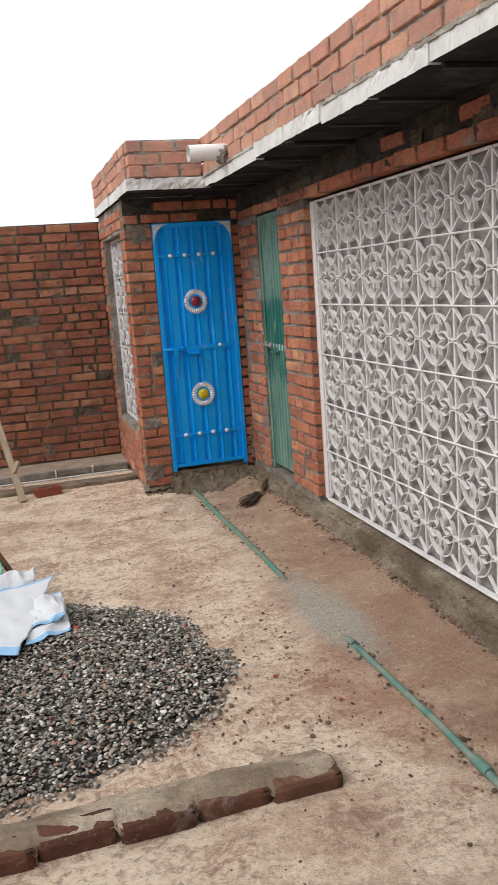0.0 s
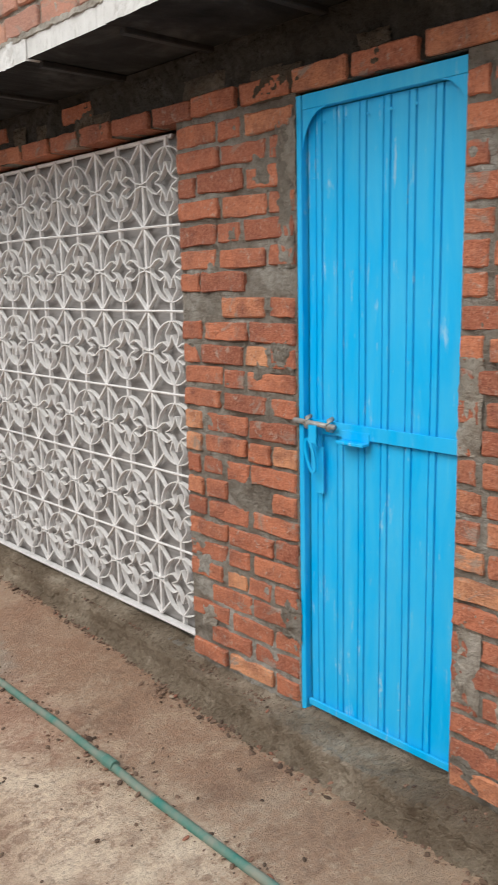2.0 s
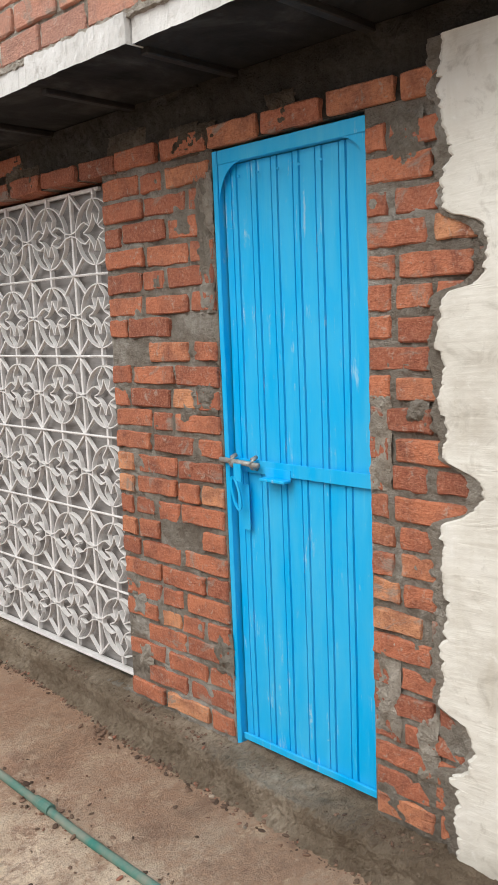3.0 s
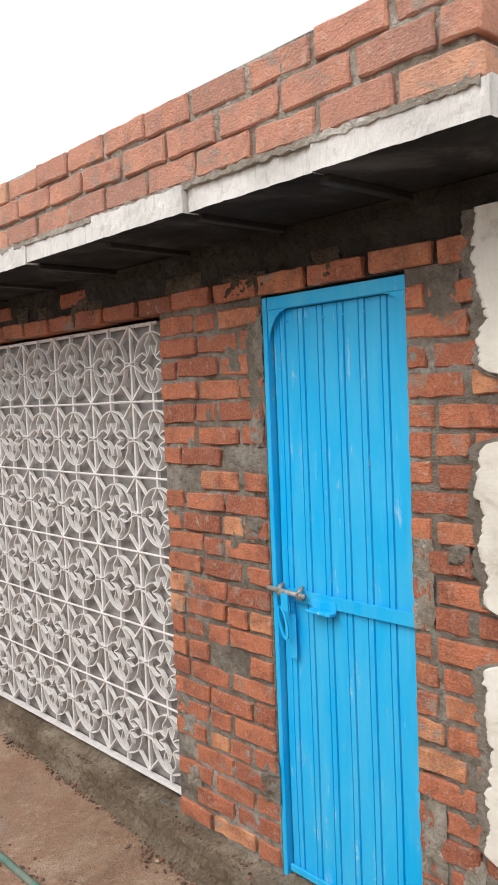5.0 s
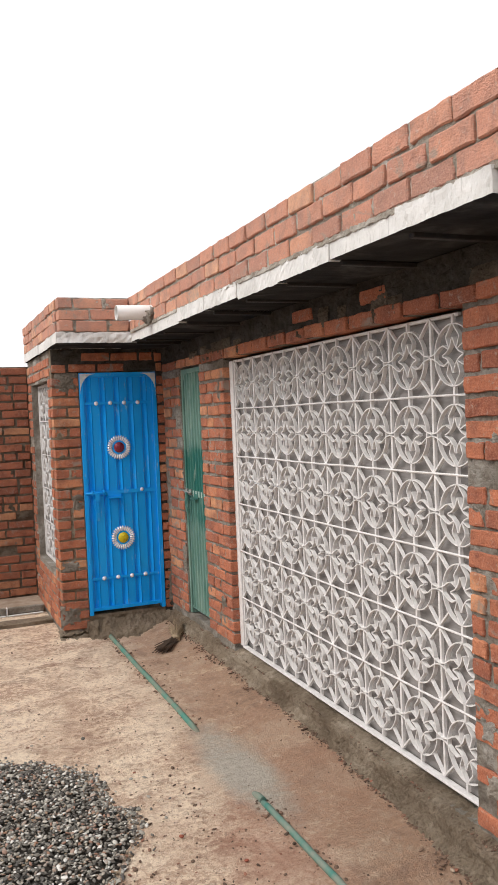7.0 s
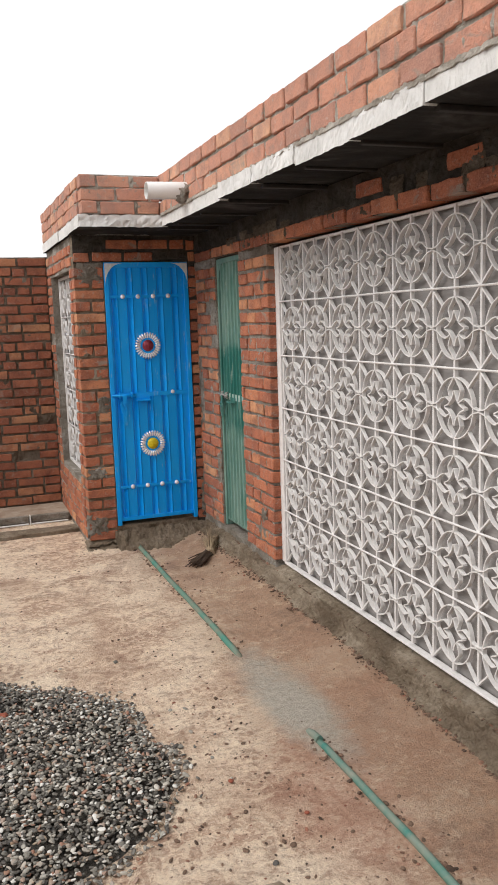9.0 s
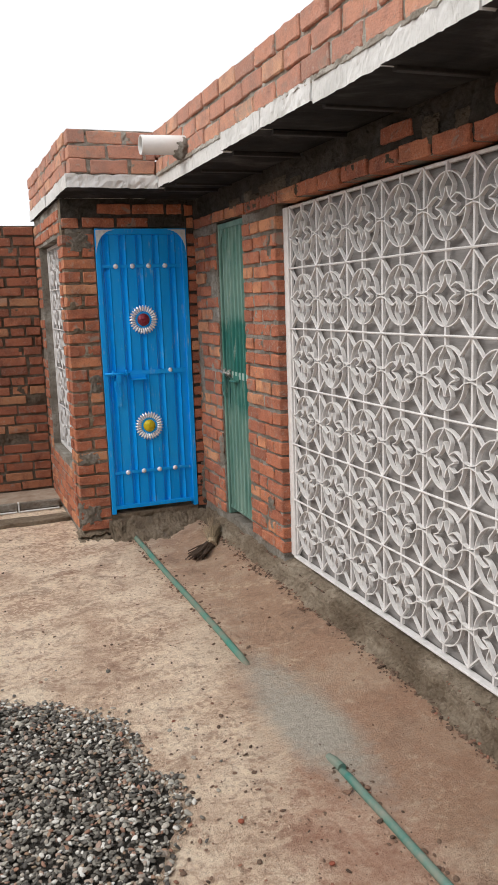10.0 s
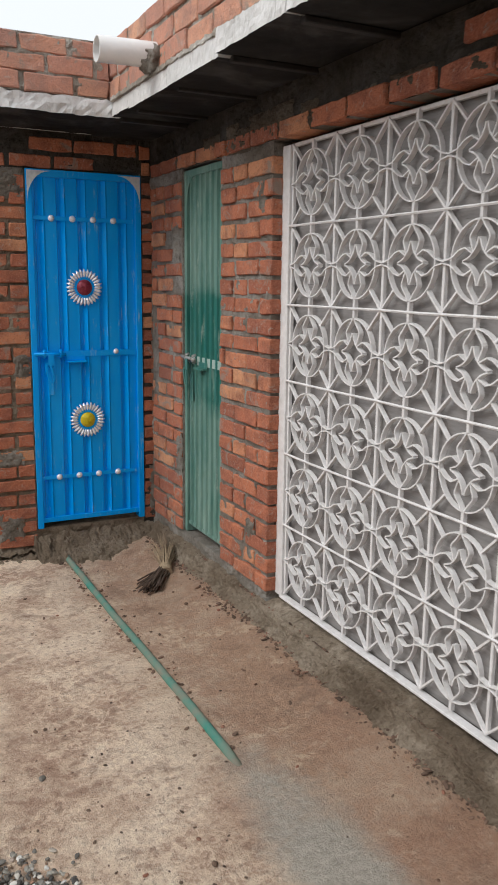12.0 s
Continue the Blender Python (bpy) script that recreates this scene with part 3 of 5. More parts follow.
    b.core(-3.4, 4.0, 0.0, 2.235, res=0.03)
    b.courses(-0.62, BX - 0.006, 0.07, 27, 1, header=0.25, skip=0.025, pitch=0.080)
    b.done()


def build_parapet():
    z = SOFFIT_Z + SLAB_T + 0.004
    p = Wall("parapet_east", "E", SX + 0.008, "three courses of orange brick on the roof edge", seed=31, material=LIGHT_MORTAR, proud=0.010)
    p.pick = (LIT_STRETCHERS, LIT_HEADERS)
    p.core(1.08, SY, z, z + 0.258, thick=0.11, rough=0.007)
    p.courses(1.055, SY + 0.10, z, 3, 0, header=0.04, skip=0.0, joint=0.016, pitch=0.0875)
    p.done()
    f = Wall("parapet_north", "N", SY + 0.008, "three courses of orange brick on the roof edge", seed=37, material=LIGHT_MORTAR, proud=0.010)
    f.pick = p.pick
    f.core(BX + 0.012, SX - 0.005, z, z + 0.249, thick=0.10)
    f.courses(BX, SX, z, 3, 1, header=0.04, skip=0.0, pitch=0.083)
    f.done()
    s = Wall("parapet_side", "E", BX - 0.012, "three courses of orange brick on the roof edge", seed=41, material=LIGHT_MORTAR, proud=0.010)
    s.pick = p.pick
    s.core(SY + 0.12, BACK + 0.04, z, z + 0.249, thick=0.11)
    s.courses(SY + 0.115, BACK + 0.05, z, 3, 0, header=0.04, skip=0.0, pitch=0.083)
    s.done()
    e = Wall("parapet_south", "N", 1.055, "three courses of orange brick on the roof edge", seed=43, material=LIGHT_MORTAR, proud=0.010)
    e.pick = p.pick
    e.core(SX + 0.12, 3.9, z, z + 0.258, thick=0.10, res=0.04)
    e.courses(SX + 0.12, 3.9, z, 3, 1, header=0.04, skip=0.0, pitch=0.0875)
    e.done()


RAIL = simple_material("dark_iron", (0.035, 0.031, 0.028), (0.018, 0.016, 0.015), 0.7, 0.2, 30, 0.4)


def build_roof():
    rng = random.Random(5)
    roof = thing("roof", 0, 0, 0, label="precast concrete roof planks with a pale rough edge", category="roof", kind="structure")

    def plank(x0, x1, y0, y1, dz, rough=0.6, end=False):
        bm = bmesh.new()
        box(bm, x0, x1, y0, y1, SOFFIT_Z + dz, SOFFIT_Z + SLAB_T + dz)
        bmesh.ops.bisect_plane(bm, geom=bm.faces[:] + bm.edges[:], plane_co=(x0 + 0.01, 0, 0), plane_no=(1, 0, 0))
        bmesh.ops.subdivide_edges(bm, edges=[e for e in bm.edges if abs(e.verts[0].co.y - e.verts[1].co.y) > 0.1], cuts=int(60 * (y1 - y0)) + 1)
        if end:
            for i in range(1, 26):
                bmesh.ops.bisect_plane(bm, geom=bm.verts[:] + bm.edges[:] + bm.faces[:], plane_co=(x0 + 0.024 * i, 0, 0), plane_no=(1, 0, 0))
        for h in (0.02, 0.04, 0.06):
            bmesh.ops.bisect_plane(bm, geom=bm.verts[:] + bm.edges[:] + bm.faces[:], plane_co=(0, 0, SOFFIT_Z + dz + h), plane_no=(0, 0, 1))
        for v in bm.verts:
            q = v.co * 14
            v.co.z += 0.004 * rough * noise.noise(q) + (0.010 * noise.noise(q * 3) if v.co.z > SOFFIT_Z + 0.06 + dz else 0.003 * rough * noise.noise(q * 3))
            v.co.x += rough * (0.005 * noise.noise(q + Vector((5, 5, 5))) + 0.007 * noise.noise(q * 4))
            if end and v.co.y < y0 + 0.02:
                v.co.y += 0.012 * noise.noise(q * 1.5) + 0.008 * noise.noise(q * 4 + Vector((2, 2, 2)))
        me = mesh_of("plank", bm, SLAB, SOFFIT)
        # downward faces take the concrete copy with shade in its colour
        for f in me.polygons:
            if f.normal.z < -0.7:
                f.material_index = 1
        ob = new("plank", me)
        ob.parent = roof

    y = 1.04
    for k in range(11):
        d = rng.uniform(-0.010, 0.012)
        w = min(0.489, SY - y)
        plank(SX + d, 3.9, y + 0.002, y + w - 0.002, rng.uniform(-0.006, 0.006), rng.uniform(0.1, 0.5) if k < 4 else rng.uniform(0.5, 1.1))
        y += w
        part("iron_rail", bbox(SX + 0.05, 3.9, y - 0.016, y + 0.016, SOFFIT_Z - 0.016, SOFFIT_Z + 0.004, 0.003), RAIL, roof, "rusty iron rail under a joint")
    plank(BX - 0.02, 3.9, SY + 0.008, SY + 0.50, 0.0, 0.9, True)
    plank(BX - 0.014, 3.9, SY + 0.506, SY + 1.0, 0.0)
    plank(BX - 0.02, 3.9, SY + 1.006, SY + 1.5, 0.0)
    plank(BX - 0.016, 3.9, SY + 1.506, BACK + 0.05, 0.0)
    # mortar bed between planks and bricks
    bm = bmesh.new()
    rows = []
    for i in range(900):
        yy = 1.06 + (SY - 1.06) * i / 899
        zt = SOFFIT_Z + SLAB_T
        bulge = 0.006 * fbm(yy * 14, 3.1) + 0.004
        rows.append([bm.verts.new((SX + 0.03, yy, zt - 0.016)), bm.verts.new((SX + 0.002 - bulge, yy, zt - 0.008 + 0.008 * fbm(yy * 30, 7))),
                     bm.verts.new((SX + 0.004 - 0.004 * fbm(yy * 40, 2), yy, zt + 0.012 + 0.012 * fbm(yy * 24, 1))), bm.verts.new((SX + 0.03, yy, zt + 0.020))])
    for a, b in zip(rows, rows[1:]):
        for k in range(3):
            bm.faces.new((a[k], a[k + 1], b[k + 1], b[k]))
    part("mortar_bed", bm, LIGHT_MORTAR, roof)


def coat(name, edge, seed, thick, material, label):
    """A plaster layer whose broken edge wanders; the bricks show beyond it."""
    bm = bmesh.new()
    rows = []
    for j in range(520):
        z = 0.02 + 2.17 * j / 519
        e = edge + 0.020 * fbm(z * 3.1, 2.2) + 0.018 * fbm(z * 9, seed) + 0.014 * fbm(z * 38, seed + 4)
        saw = (z * 6.2 + seed) % 1.0
        e -= 0.11 * math.exp(-((z - 1.685) / 0.085) ** 6) + 0.10 * math.exp(-((z - 1.09) / 0.070) ** 6) + 0.085 * math.exp(-((z - 0.41) / 0.085) ** 6) + 0.012 * saw
        if z < 0.30:
            e -= 0.035
        row = []
        for k, y in enumerate((e, e - 0.003, e - 0.012, e - 0.03, e - 0.06, e - 0.10, e - 0.14, 0.98, 0.9, 0.6, 0.2, -0.4, -1.2, -2.2, -4.0)):
            depth = 0.0 if k == 0 else thick * (0.72 if k == 1 else 1) + 0.003 * fbm(y * 3, z * 3, seed) + 0.0025 * thick / 0.019 * fbm(y * 16, z * 16, seed)
            row.append(bm.verts.new((WX - 0.004 - depth, min(y, e), z)))
        rows.append(row)
    for a, b in zip(rows, rows[1:]):
        for k in range(len(a) - 1):
            bm.faces.new((a[k], a[k + 1], b[k + 1], b[k]))
    tagged(new(name, mesh_of(name, bm, material)), label, "plaster", kind="structure")


def build_plaster():
    coat("plaster_coat", 1.318, 5.0, 0.019, PLASTER, "old cream plaster with a ragged broken edge")
    coat("plaster_undercoat", 1.350, 8.3, 0.007, UNDERCOAT, "grey undercoat showing past the broken plaster edge")
    bm = bmesh.new()
    box(bm, WX - 0.003, WX + 0.22, -4.0, 1.045, 0.0, SOFFIT_Z + 0.02)
    tagged(new("wall_south", mesh_of("wall_south", bm, MORTAR)), "older rendered wall continuing beside the door", "wall", kind="structure")


def floor_rise(x, y):
    """The mud banks up a little towards the wall at the far end."""
    a, b = min(1, max(0, (x - 1.42) / 0.36)), min(1, max(0, (y - 2.7) / 1.5))
    return 0.048 * a * a * (3 - 2 * a) * b * b * (3 - 2 * b)


def build_plinth():
    bm = bmesh.new()
    rows = []
    n = 1500
    for i in range(n):
        y = -3.9 + (6.62 + 3.9) * (i / (n - 1)) ** 0.5
        out = 1.705 + 0.080 * min(1, max(0, (y - 2.1) / 1.2)) + 0.012 * fbm(y * 2.2, 8) + 0.006 * fbm(y * 11, 4)
        base = floor_rise(out, y)
        top = 0.086 + 0.040 * min(1, max(0, (y - 1.2) / 2.4)) + 0.010 * fbm(y * 6, 2)
        prof = ((WX + 0.08, top + 0.012), (WX - 0.01, top), (out + 0.020, top - 0.004), (out + 0.011, top - 0.013), (out + 0.010, base + 0.040 + 0.012 * fbm(y * 5, 1)), (out - 0.002, base + 0.018), (out - 0.022, base + 0.006), (out - 0.05, base - 0.018))
        fine = []
        for (xa, za), (xb, zb) in zip(prof, prof[1:]):
            for q in range(4):
                fine.append((xa + (xb - xa) * q / 4, za + (zb - za) * q / 4))
        rows.append([bm.verts.new((x + 0.009 * fbm(x * 14, y * 14, z * 14) - 0.007 * fbm(x * 60, y * 60, z * 60), y, z + 0.007 * fbm(x * 14, y * 14, z * 14 + 9) + 0.007 * fbm(x * 60, y * 60, z * 60) + 0.005 * fbm(x * 34, y * 34, 3))) for x, z in fine])
    for a, b in zip(rows, rows[1:]):
        for k in range(len(a) - 1):
            bm.faces.new((a[k], a[k + 1], b[k + 1], b[k]))
    tagged(new("plinth_east", mesh_of("plinth_east", bm, MUD_MORTAR)), "rough damp mortar plinth along the wall foot", "plinth", kind="structure")
    bm = bmesh.new()
    rows = []
    for i in range(200):
        x = BX - 0.03 + (WX + 0.02 - BX + 0.03) * i / 199
        out = RY - 0.13 - 0.05 * fbm(x * 3, 1.5) - 0.10 * min(1, max(0, (x - 1.1) / 0.5))
        if x < 1.12:
            out = RY - 0.035 - 0.02 * fbm(x * 9, 2)
        top = 0.105 + 0.012 * fbm(x * 7, 2) if x > 1.12 else 0.035
        prof = ((RY + 0.06, top + 0.004), (RY - 0.01, top), (RY - 0.05, top * 0.72), ((RY + out) / 2, top * 0.42), (out + 0.01, top * 0.16), (out - 0.04, 0.006), (out - 0.10, -0.014))
        fine = []
        for (ya, za), (yb, zb) in zip(prof, prof[1:]):
            for q in range(5):
                fine.append((ya + (yb - ya) * q / 5, za + (zb - za) * q / 5))
        rows.append([bm.verts.new((x, y + 0.016 * fbm(x * 20, y * 20), z + 0.022 * fbm(x * 16, y * 16, 4) + 0.009 * fbm(x * 60, y * 60))) for y, z in fine])
    for a, b in zip(rows, rows[1:]):
        for k in range(len(a) - 1):
            bm.faces.new((a[k], a[k + 1], b[k + 1], b[k]))
    tagged(new("plinth_north", mesh_of("plinth_north", bm, MUD_MORTAR)), "crumbling mud mortar heaped under the blue door", "plinth", kind="structure")


def build_ground():
    bm = bmesh.new()
    xs = [-300, -60, -12, -3.5] + [-3.5 + 5.5 * i / 125 for i in range(1, 126)] + [6, 40, 300]
    ys = [-300, -60, -12, -4.2] + [-4.2 + 12.5 * i / 260 for i in range(1, 261)] + [12, 60, 300]
    g = [[bm.verts.new((x, y, 0.0045 * fbm(x * 2.2, y * 2.2, 1.0) + 0.0022 * fbm(x * 12, y * 12, 2.0) + floor_rise(x, y) if abs(x) < 4 and abs(y) < 9 else 0)) for x in xs] for y in ys]
    for a, b in zip(g, g[1:]):
        for k in range(len(a) - 1):
            bm.faces.new((a[k], a[k + 1], b[k + 1], b[k]))
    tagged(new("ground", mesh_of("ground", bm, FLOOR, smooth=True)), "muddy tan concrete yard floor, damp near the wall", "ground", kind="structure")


def build_ledge():
    """A low step along the back wall with pale edging slabs over a narrow drain."""
    step_ob = thing("back_step", 0, 0, 0, label="low concrete step at the back wall foot", category="step", kind="structure")
    bm = bmesh.new()
    box(bm, -3.4, BX, 7.72, BACK + 0.02, 0.0, 0.062)
    part("tread", bm, MUD_TAN, step_ob)
    bm = bmesh.new()
    box(bm, -3.4, BX, 7.22, 7.40, 0.0, 0.028)
    bmesh.ops.subdivide_edges(bm, edges=[e for e in bm.edges if abs(e.verts[0].co.x - e.verts[1].co.x) > 0.5], cuts=60)
    for v in bm.verts:
        v.co.y += 0.012 * noise.noise(v.co * 6)
        v.co.z += 0.006 * noise.noise(v.co * 9)
    part("kerb", bm, MUD_MORTAR, step_ob)
    x = BX - 0.02
    while x > -1.6:
        bm = bbox(x - 0.30, x, 7.662, 7.715, 0.018, 0.072, 0.004)
        part("edging_slab", bm, MORTAR, step_ob, "pale grey edging slab")
        part("pale_lip", bbox(x - 0.306, x - 0.002, 7.640, 7.662, 0.004, 0.014, 0.002), WHITE_METAL, step_ob)
        bm = bbox(x - 0.318, x - 0.308, 7.650, 7.712, 0.0, 0.076, 0.002)
        part("divider", bm, WHITE_METAL, step_ob, "thin white divider")
        x -= 0.326


# ---- doors and grilles ----
def corrugated(u0, u1, z0, z1, ribs, profile, lead=0.0):
    """Sheet steel with trapezoid ribs, along y, facing -x."""
    bm = bmesh.new()
    w = (u1 - u0) / ribs
    line = [(u0 - lead, 0.0)]
    for k in range(ribs):
        a = u0 + k * w
        for f, d in profile:
            line.append((a + f * w, d))
    line.append((u1, 0.0))
    nz = 24
    g = []
    for j in range(nz + 1):
        z = z0 + (z1 - z0) * j / nz
        g.append([bm.verts.new((d + 0.0025 * noise.noise(Vector((u * 4, z * 3, 1.7))), u, z)) for u, d in line])
    for a, b in zip(g, g[1:]):
        for k in range(len(a) - 1):
            bm.faces.new((a[k], a[k + 1], b[k + 1], b[k]))
    ext = bmesh.ops.extrude_face_region(bm, geom=bm.faces[:])
    bmesh.ops.translate(bm, verts=[v for v in ext["geom"] if isinstance(v, bmesh.types.BMVert)], vec=(0.002, 0, 0))
    return bm


def gusset(u, z, su, size=0.10, thick=0.003, x=-0.004):
    """A corner plate with a rounded inner edge; su: the way it reaches along y."""
    bm = bmesh.new()
    pts = [(u, z), (u + su * size, z)]
    for k in range(1, 8):
        a = math.pi / 2 * k / 8
        pts.append((u + su * size * (1 - math.sin(a)) * 0.97, z - size * 1.25 * (1 - math.cos(a)) - 0.002))
    pts.append((u, z - size * 1.25))
    front = [bm.verts.new((x, *p)) for p in pts]
    back = [bm.verts.new((x + thick, *p)) for p in pts]
    bm.faces.new(front)
    bm.faces.new(back[::-1])
    n = len(pts)
    for k in range(n):
        bm.faces.new((front[k], front[(k + 1) % n], back[(k + 1) % n], back[k]))
    return bm


def dome(r, high, x=0.0, y=0.0, z=0.0, rings=5, n=16):
    """A cap that bulges towards -x."""
    bm = bmesh.new()
    prev = None
    for i in range(rings + 1):
        a = math.pi / 2 * i / rings
        if i == rings:
            top = bm.verts.new((x - high, y, z))
            for k in range(n):
                bm.faces.new((prev[k], prev[(k + 1) % n], top))
        else:
            ring = [bm.verts.new((x - high * math.sin(a), y + r * math.cos(a) * math.cos(2 * math.pi * k / n), z + r * math.cos(a) * math.sin(2 * math.pi * k / n))) for k in range(n)]
            if prev:
                for k in range(n):
                    bm.faces.new((prev[k], prev[(k + 1) % n], ring[(k + 1) % n], ring[k]))
            prev = ring
    return bm


def latch_parts(door, y, z, side, paint, bare):
    """Sliding bolt with its hanging hasp. side: the way from the bolt's tip into the leaf."""
    bm = bmesh.new()
    tube(bm, [(-0.028, y - side * 0.020, z + 0.002), (-0.028, y + side * 0.150, z - 0.004)], 0.0085, 10)
    part("bolt_rod", bm, bare, door, "worn steel bolt rod", smooth=True)
    for d in (0.035, 0.125):
        bm = bmesh.new()
        tube(bm, [(-0.010, y + side * d, z - 0.018), (-0.030, y + side * d, z - 0.013), (-0.038, y + side * d, z), (-0.030, y + side * d, z + 0.013), (-0.010, y + side * d, z + 0.018)], 0.0075, 8)
        part("bolt_keeper", bm, bare, door, smooth=True)
    bm = bmesh.new()
    box(bm, -0.042, -0.037, min(y + side * 0.052, y + side * 0.084), max(y + side * 0.052, y + side * 0.084), z - 0.060, z - 0.004)
    oval = []
    for k in range(17):
        a = 2 * math.pi * k / 16
        oval.append((y + side * (0.058 + 0.016 * math.sin(a) - 0.012 * math.cos(a)), z - 0.100 + 0.052 * math.cos(a)))
    ribbon(bm, oval[:-1] + [oval[0]], 0.006, 0.009, -0.043)
    part("hasp", bm, paint, door, "hanging slotted hasp")
    part("keeper_plate", bbox(-0.010, -0.006, min(y + side * 0.055, y + side * 0.086), max(y + side * 0.055, y + side * 0.086), z - 0.225, z - 0.075, 0.001), paint, door)
    part("staple_plate", bbox(-0.040, -0.006, min(y + side * 0.16, y + side * 0.265), max(y + side * 0.16, y + side * 0.265), z - 0.050, z - 0.040, 0.002), paint, door, "folded staple plate")
    part("staple_plate", bbox(-0.010, -0.006, min(y + side * 0.16, y + side * 0.265), max(y + side * 0.16, y + side * 0.265), z - 0.040, z - 0.012, 0.001), paint, door)


def strap(door, u0, u1, z, high, material, x=-0.007):
    return part("strap", bbox(x, x + 0.004, u0, u1, z - high / 2, z + high / 2, 0.001), material, door)


def build_door_b():
    y0, y1, z0, z1 = DOOR_B
    d = thing("door_1", WX + 0.026, (y0 + y1) / 2, 0, label="sky-blue painted ribbed steel door, bolted shut, chalky and scratched", category="door", kind="structure")
    h = (y1 - y0) / 2
    part("leaf", corrugated(-h + 0.004 + 0.091 * (2 * h - 0.030), h - 0.026, z0 + 0.01, z1 - 0.045, 6, lead=0.091 * (2 * h - 0.030), profile=((0.32, 0.0), (0.355, 0.011), (0.395, -0.002), (0.605, -0.002), (0.645, 0.011), (0.68, 0.0))), BLUE_B, d).location.x = 0.010
    # surround on the latch side and the head only
    part("frame", bbox(-0.016, 0.05, h - 0.020, h, z0 - 0.05, z1, 0.002), BLUE_B, d)
    part("frame", bbox(-0.016, 0.05, -h, h - 0.024, z1 - 0.042, z1, 0.002), BLUE_B, d)
    part("frame", bbox(-0.009, 0.0, -h + 0.002, h - 0.028, z0, z0 + 0.022, 0.001), BLUE_B, d)
    part("gusset", gusset(h - 0.024, z1 - 0.042, -1, 0.095, x=-0.012), BLUE_B, d)
    part("gusset", gusset(-h, z1 - 0.042, 1, 0.085, x=-0.012), BLUE_B, d)
    strap(d, -h + 0.002, h - 0.03, 1.085, 0.042, BLUE_B)
    latch_parts(d, h - 0.012, 1.098, -1, BLUE_B, RUST_PALE)
    for k in range(5):
        part("rivet", dome(0.005, 0.003, -0.001, h - 0.10 - 0.08 * k, z1 - 0.085, 3, 8), BLUE_B, d, smooth=True)


def flower(door, y, z, centre):
    ring = None
    n = 28
    for k in range(n):
        a = 2 * math.pi * k / n
        bm = bmesh.new()
        rows = []
        for i, (r, w, x) in enumerate(((0.050, 0.0035, -0.008), (0.066, 0.0062, -0.018), (0.085, 0.0080, -0.020), (0.099, 0.0025, -0.010))):
            c, s = math.cos(a), math.sin(a)
            rows.append([bm.verts.new((x + (0.004 if j else 0.0) * (abs(j)), r * c - j * w * s, r * s + j * w * c)) for j in (-1, 0, 1)])
        for p, q in zip(rows, rows[1:]):
            for j in range(2):
                bm.faces.new((p[j], p[j + 1], q[j + 1], q[j]))
        ext = bmesh.ops.extrude_face_region(bm, geom=bm.faces[:])
        bmesh.ops.translate(bm, verts=[v for v in ext["geom"] if isinstance(v, bmesh.types.BMVert)], vec=(0.002, 0, 0))
        bmesh.ops.translate(bm, verts=bm.verts[:], vec=(0, y, z))
        if ring is None:
            bmb = bmesh.new()
            bmesh.ops.create_cone(bmb, cap_ends=True, segments=32, radius1=0.070, radius2=0.064, depth=0.006, matrix=Matrix.Translation((-0.007, y, z)) @ Matrix.Rotation(radians(-90), 4, "Y"))
            ring = part("rosette", bmb, BLUE_A, door, "pressed metal flower rosette")
        part("petal", bm, ALU, ring)
    bm = dome(0.043, 0.026, -0.008, y, z, 8, 24)
    for v in bm.verts:
        v.co.x += 0.006 * noise.noise(v.co * 110)
    part("boss", bm, centre, ring, "domed boss", smooth=True)


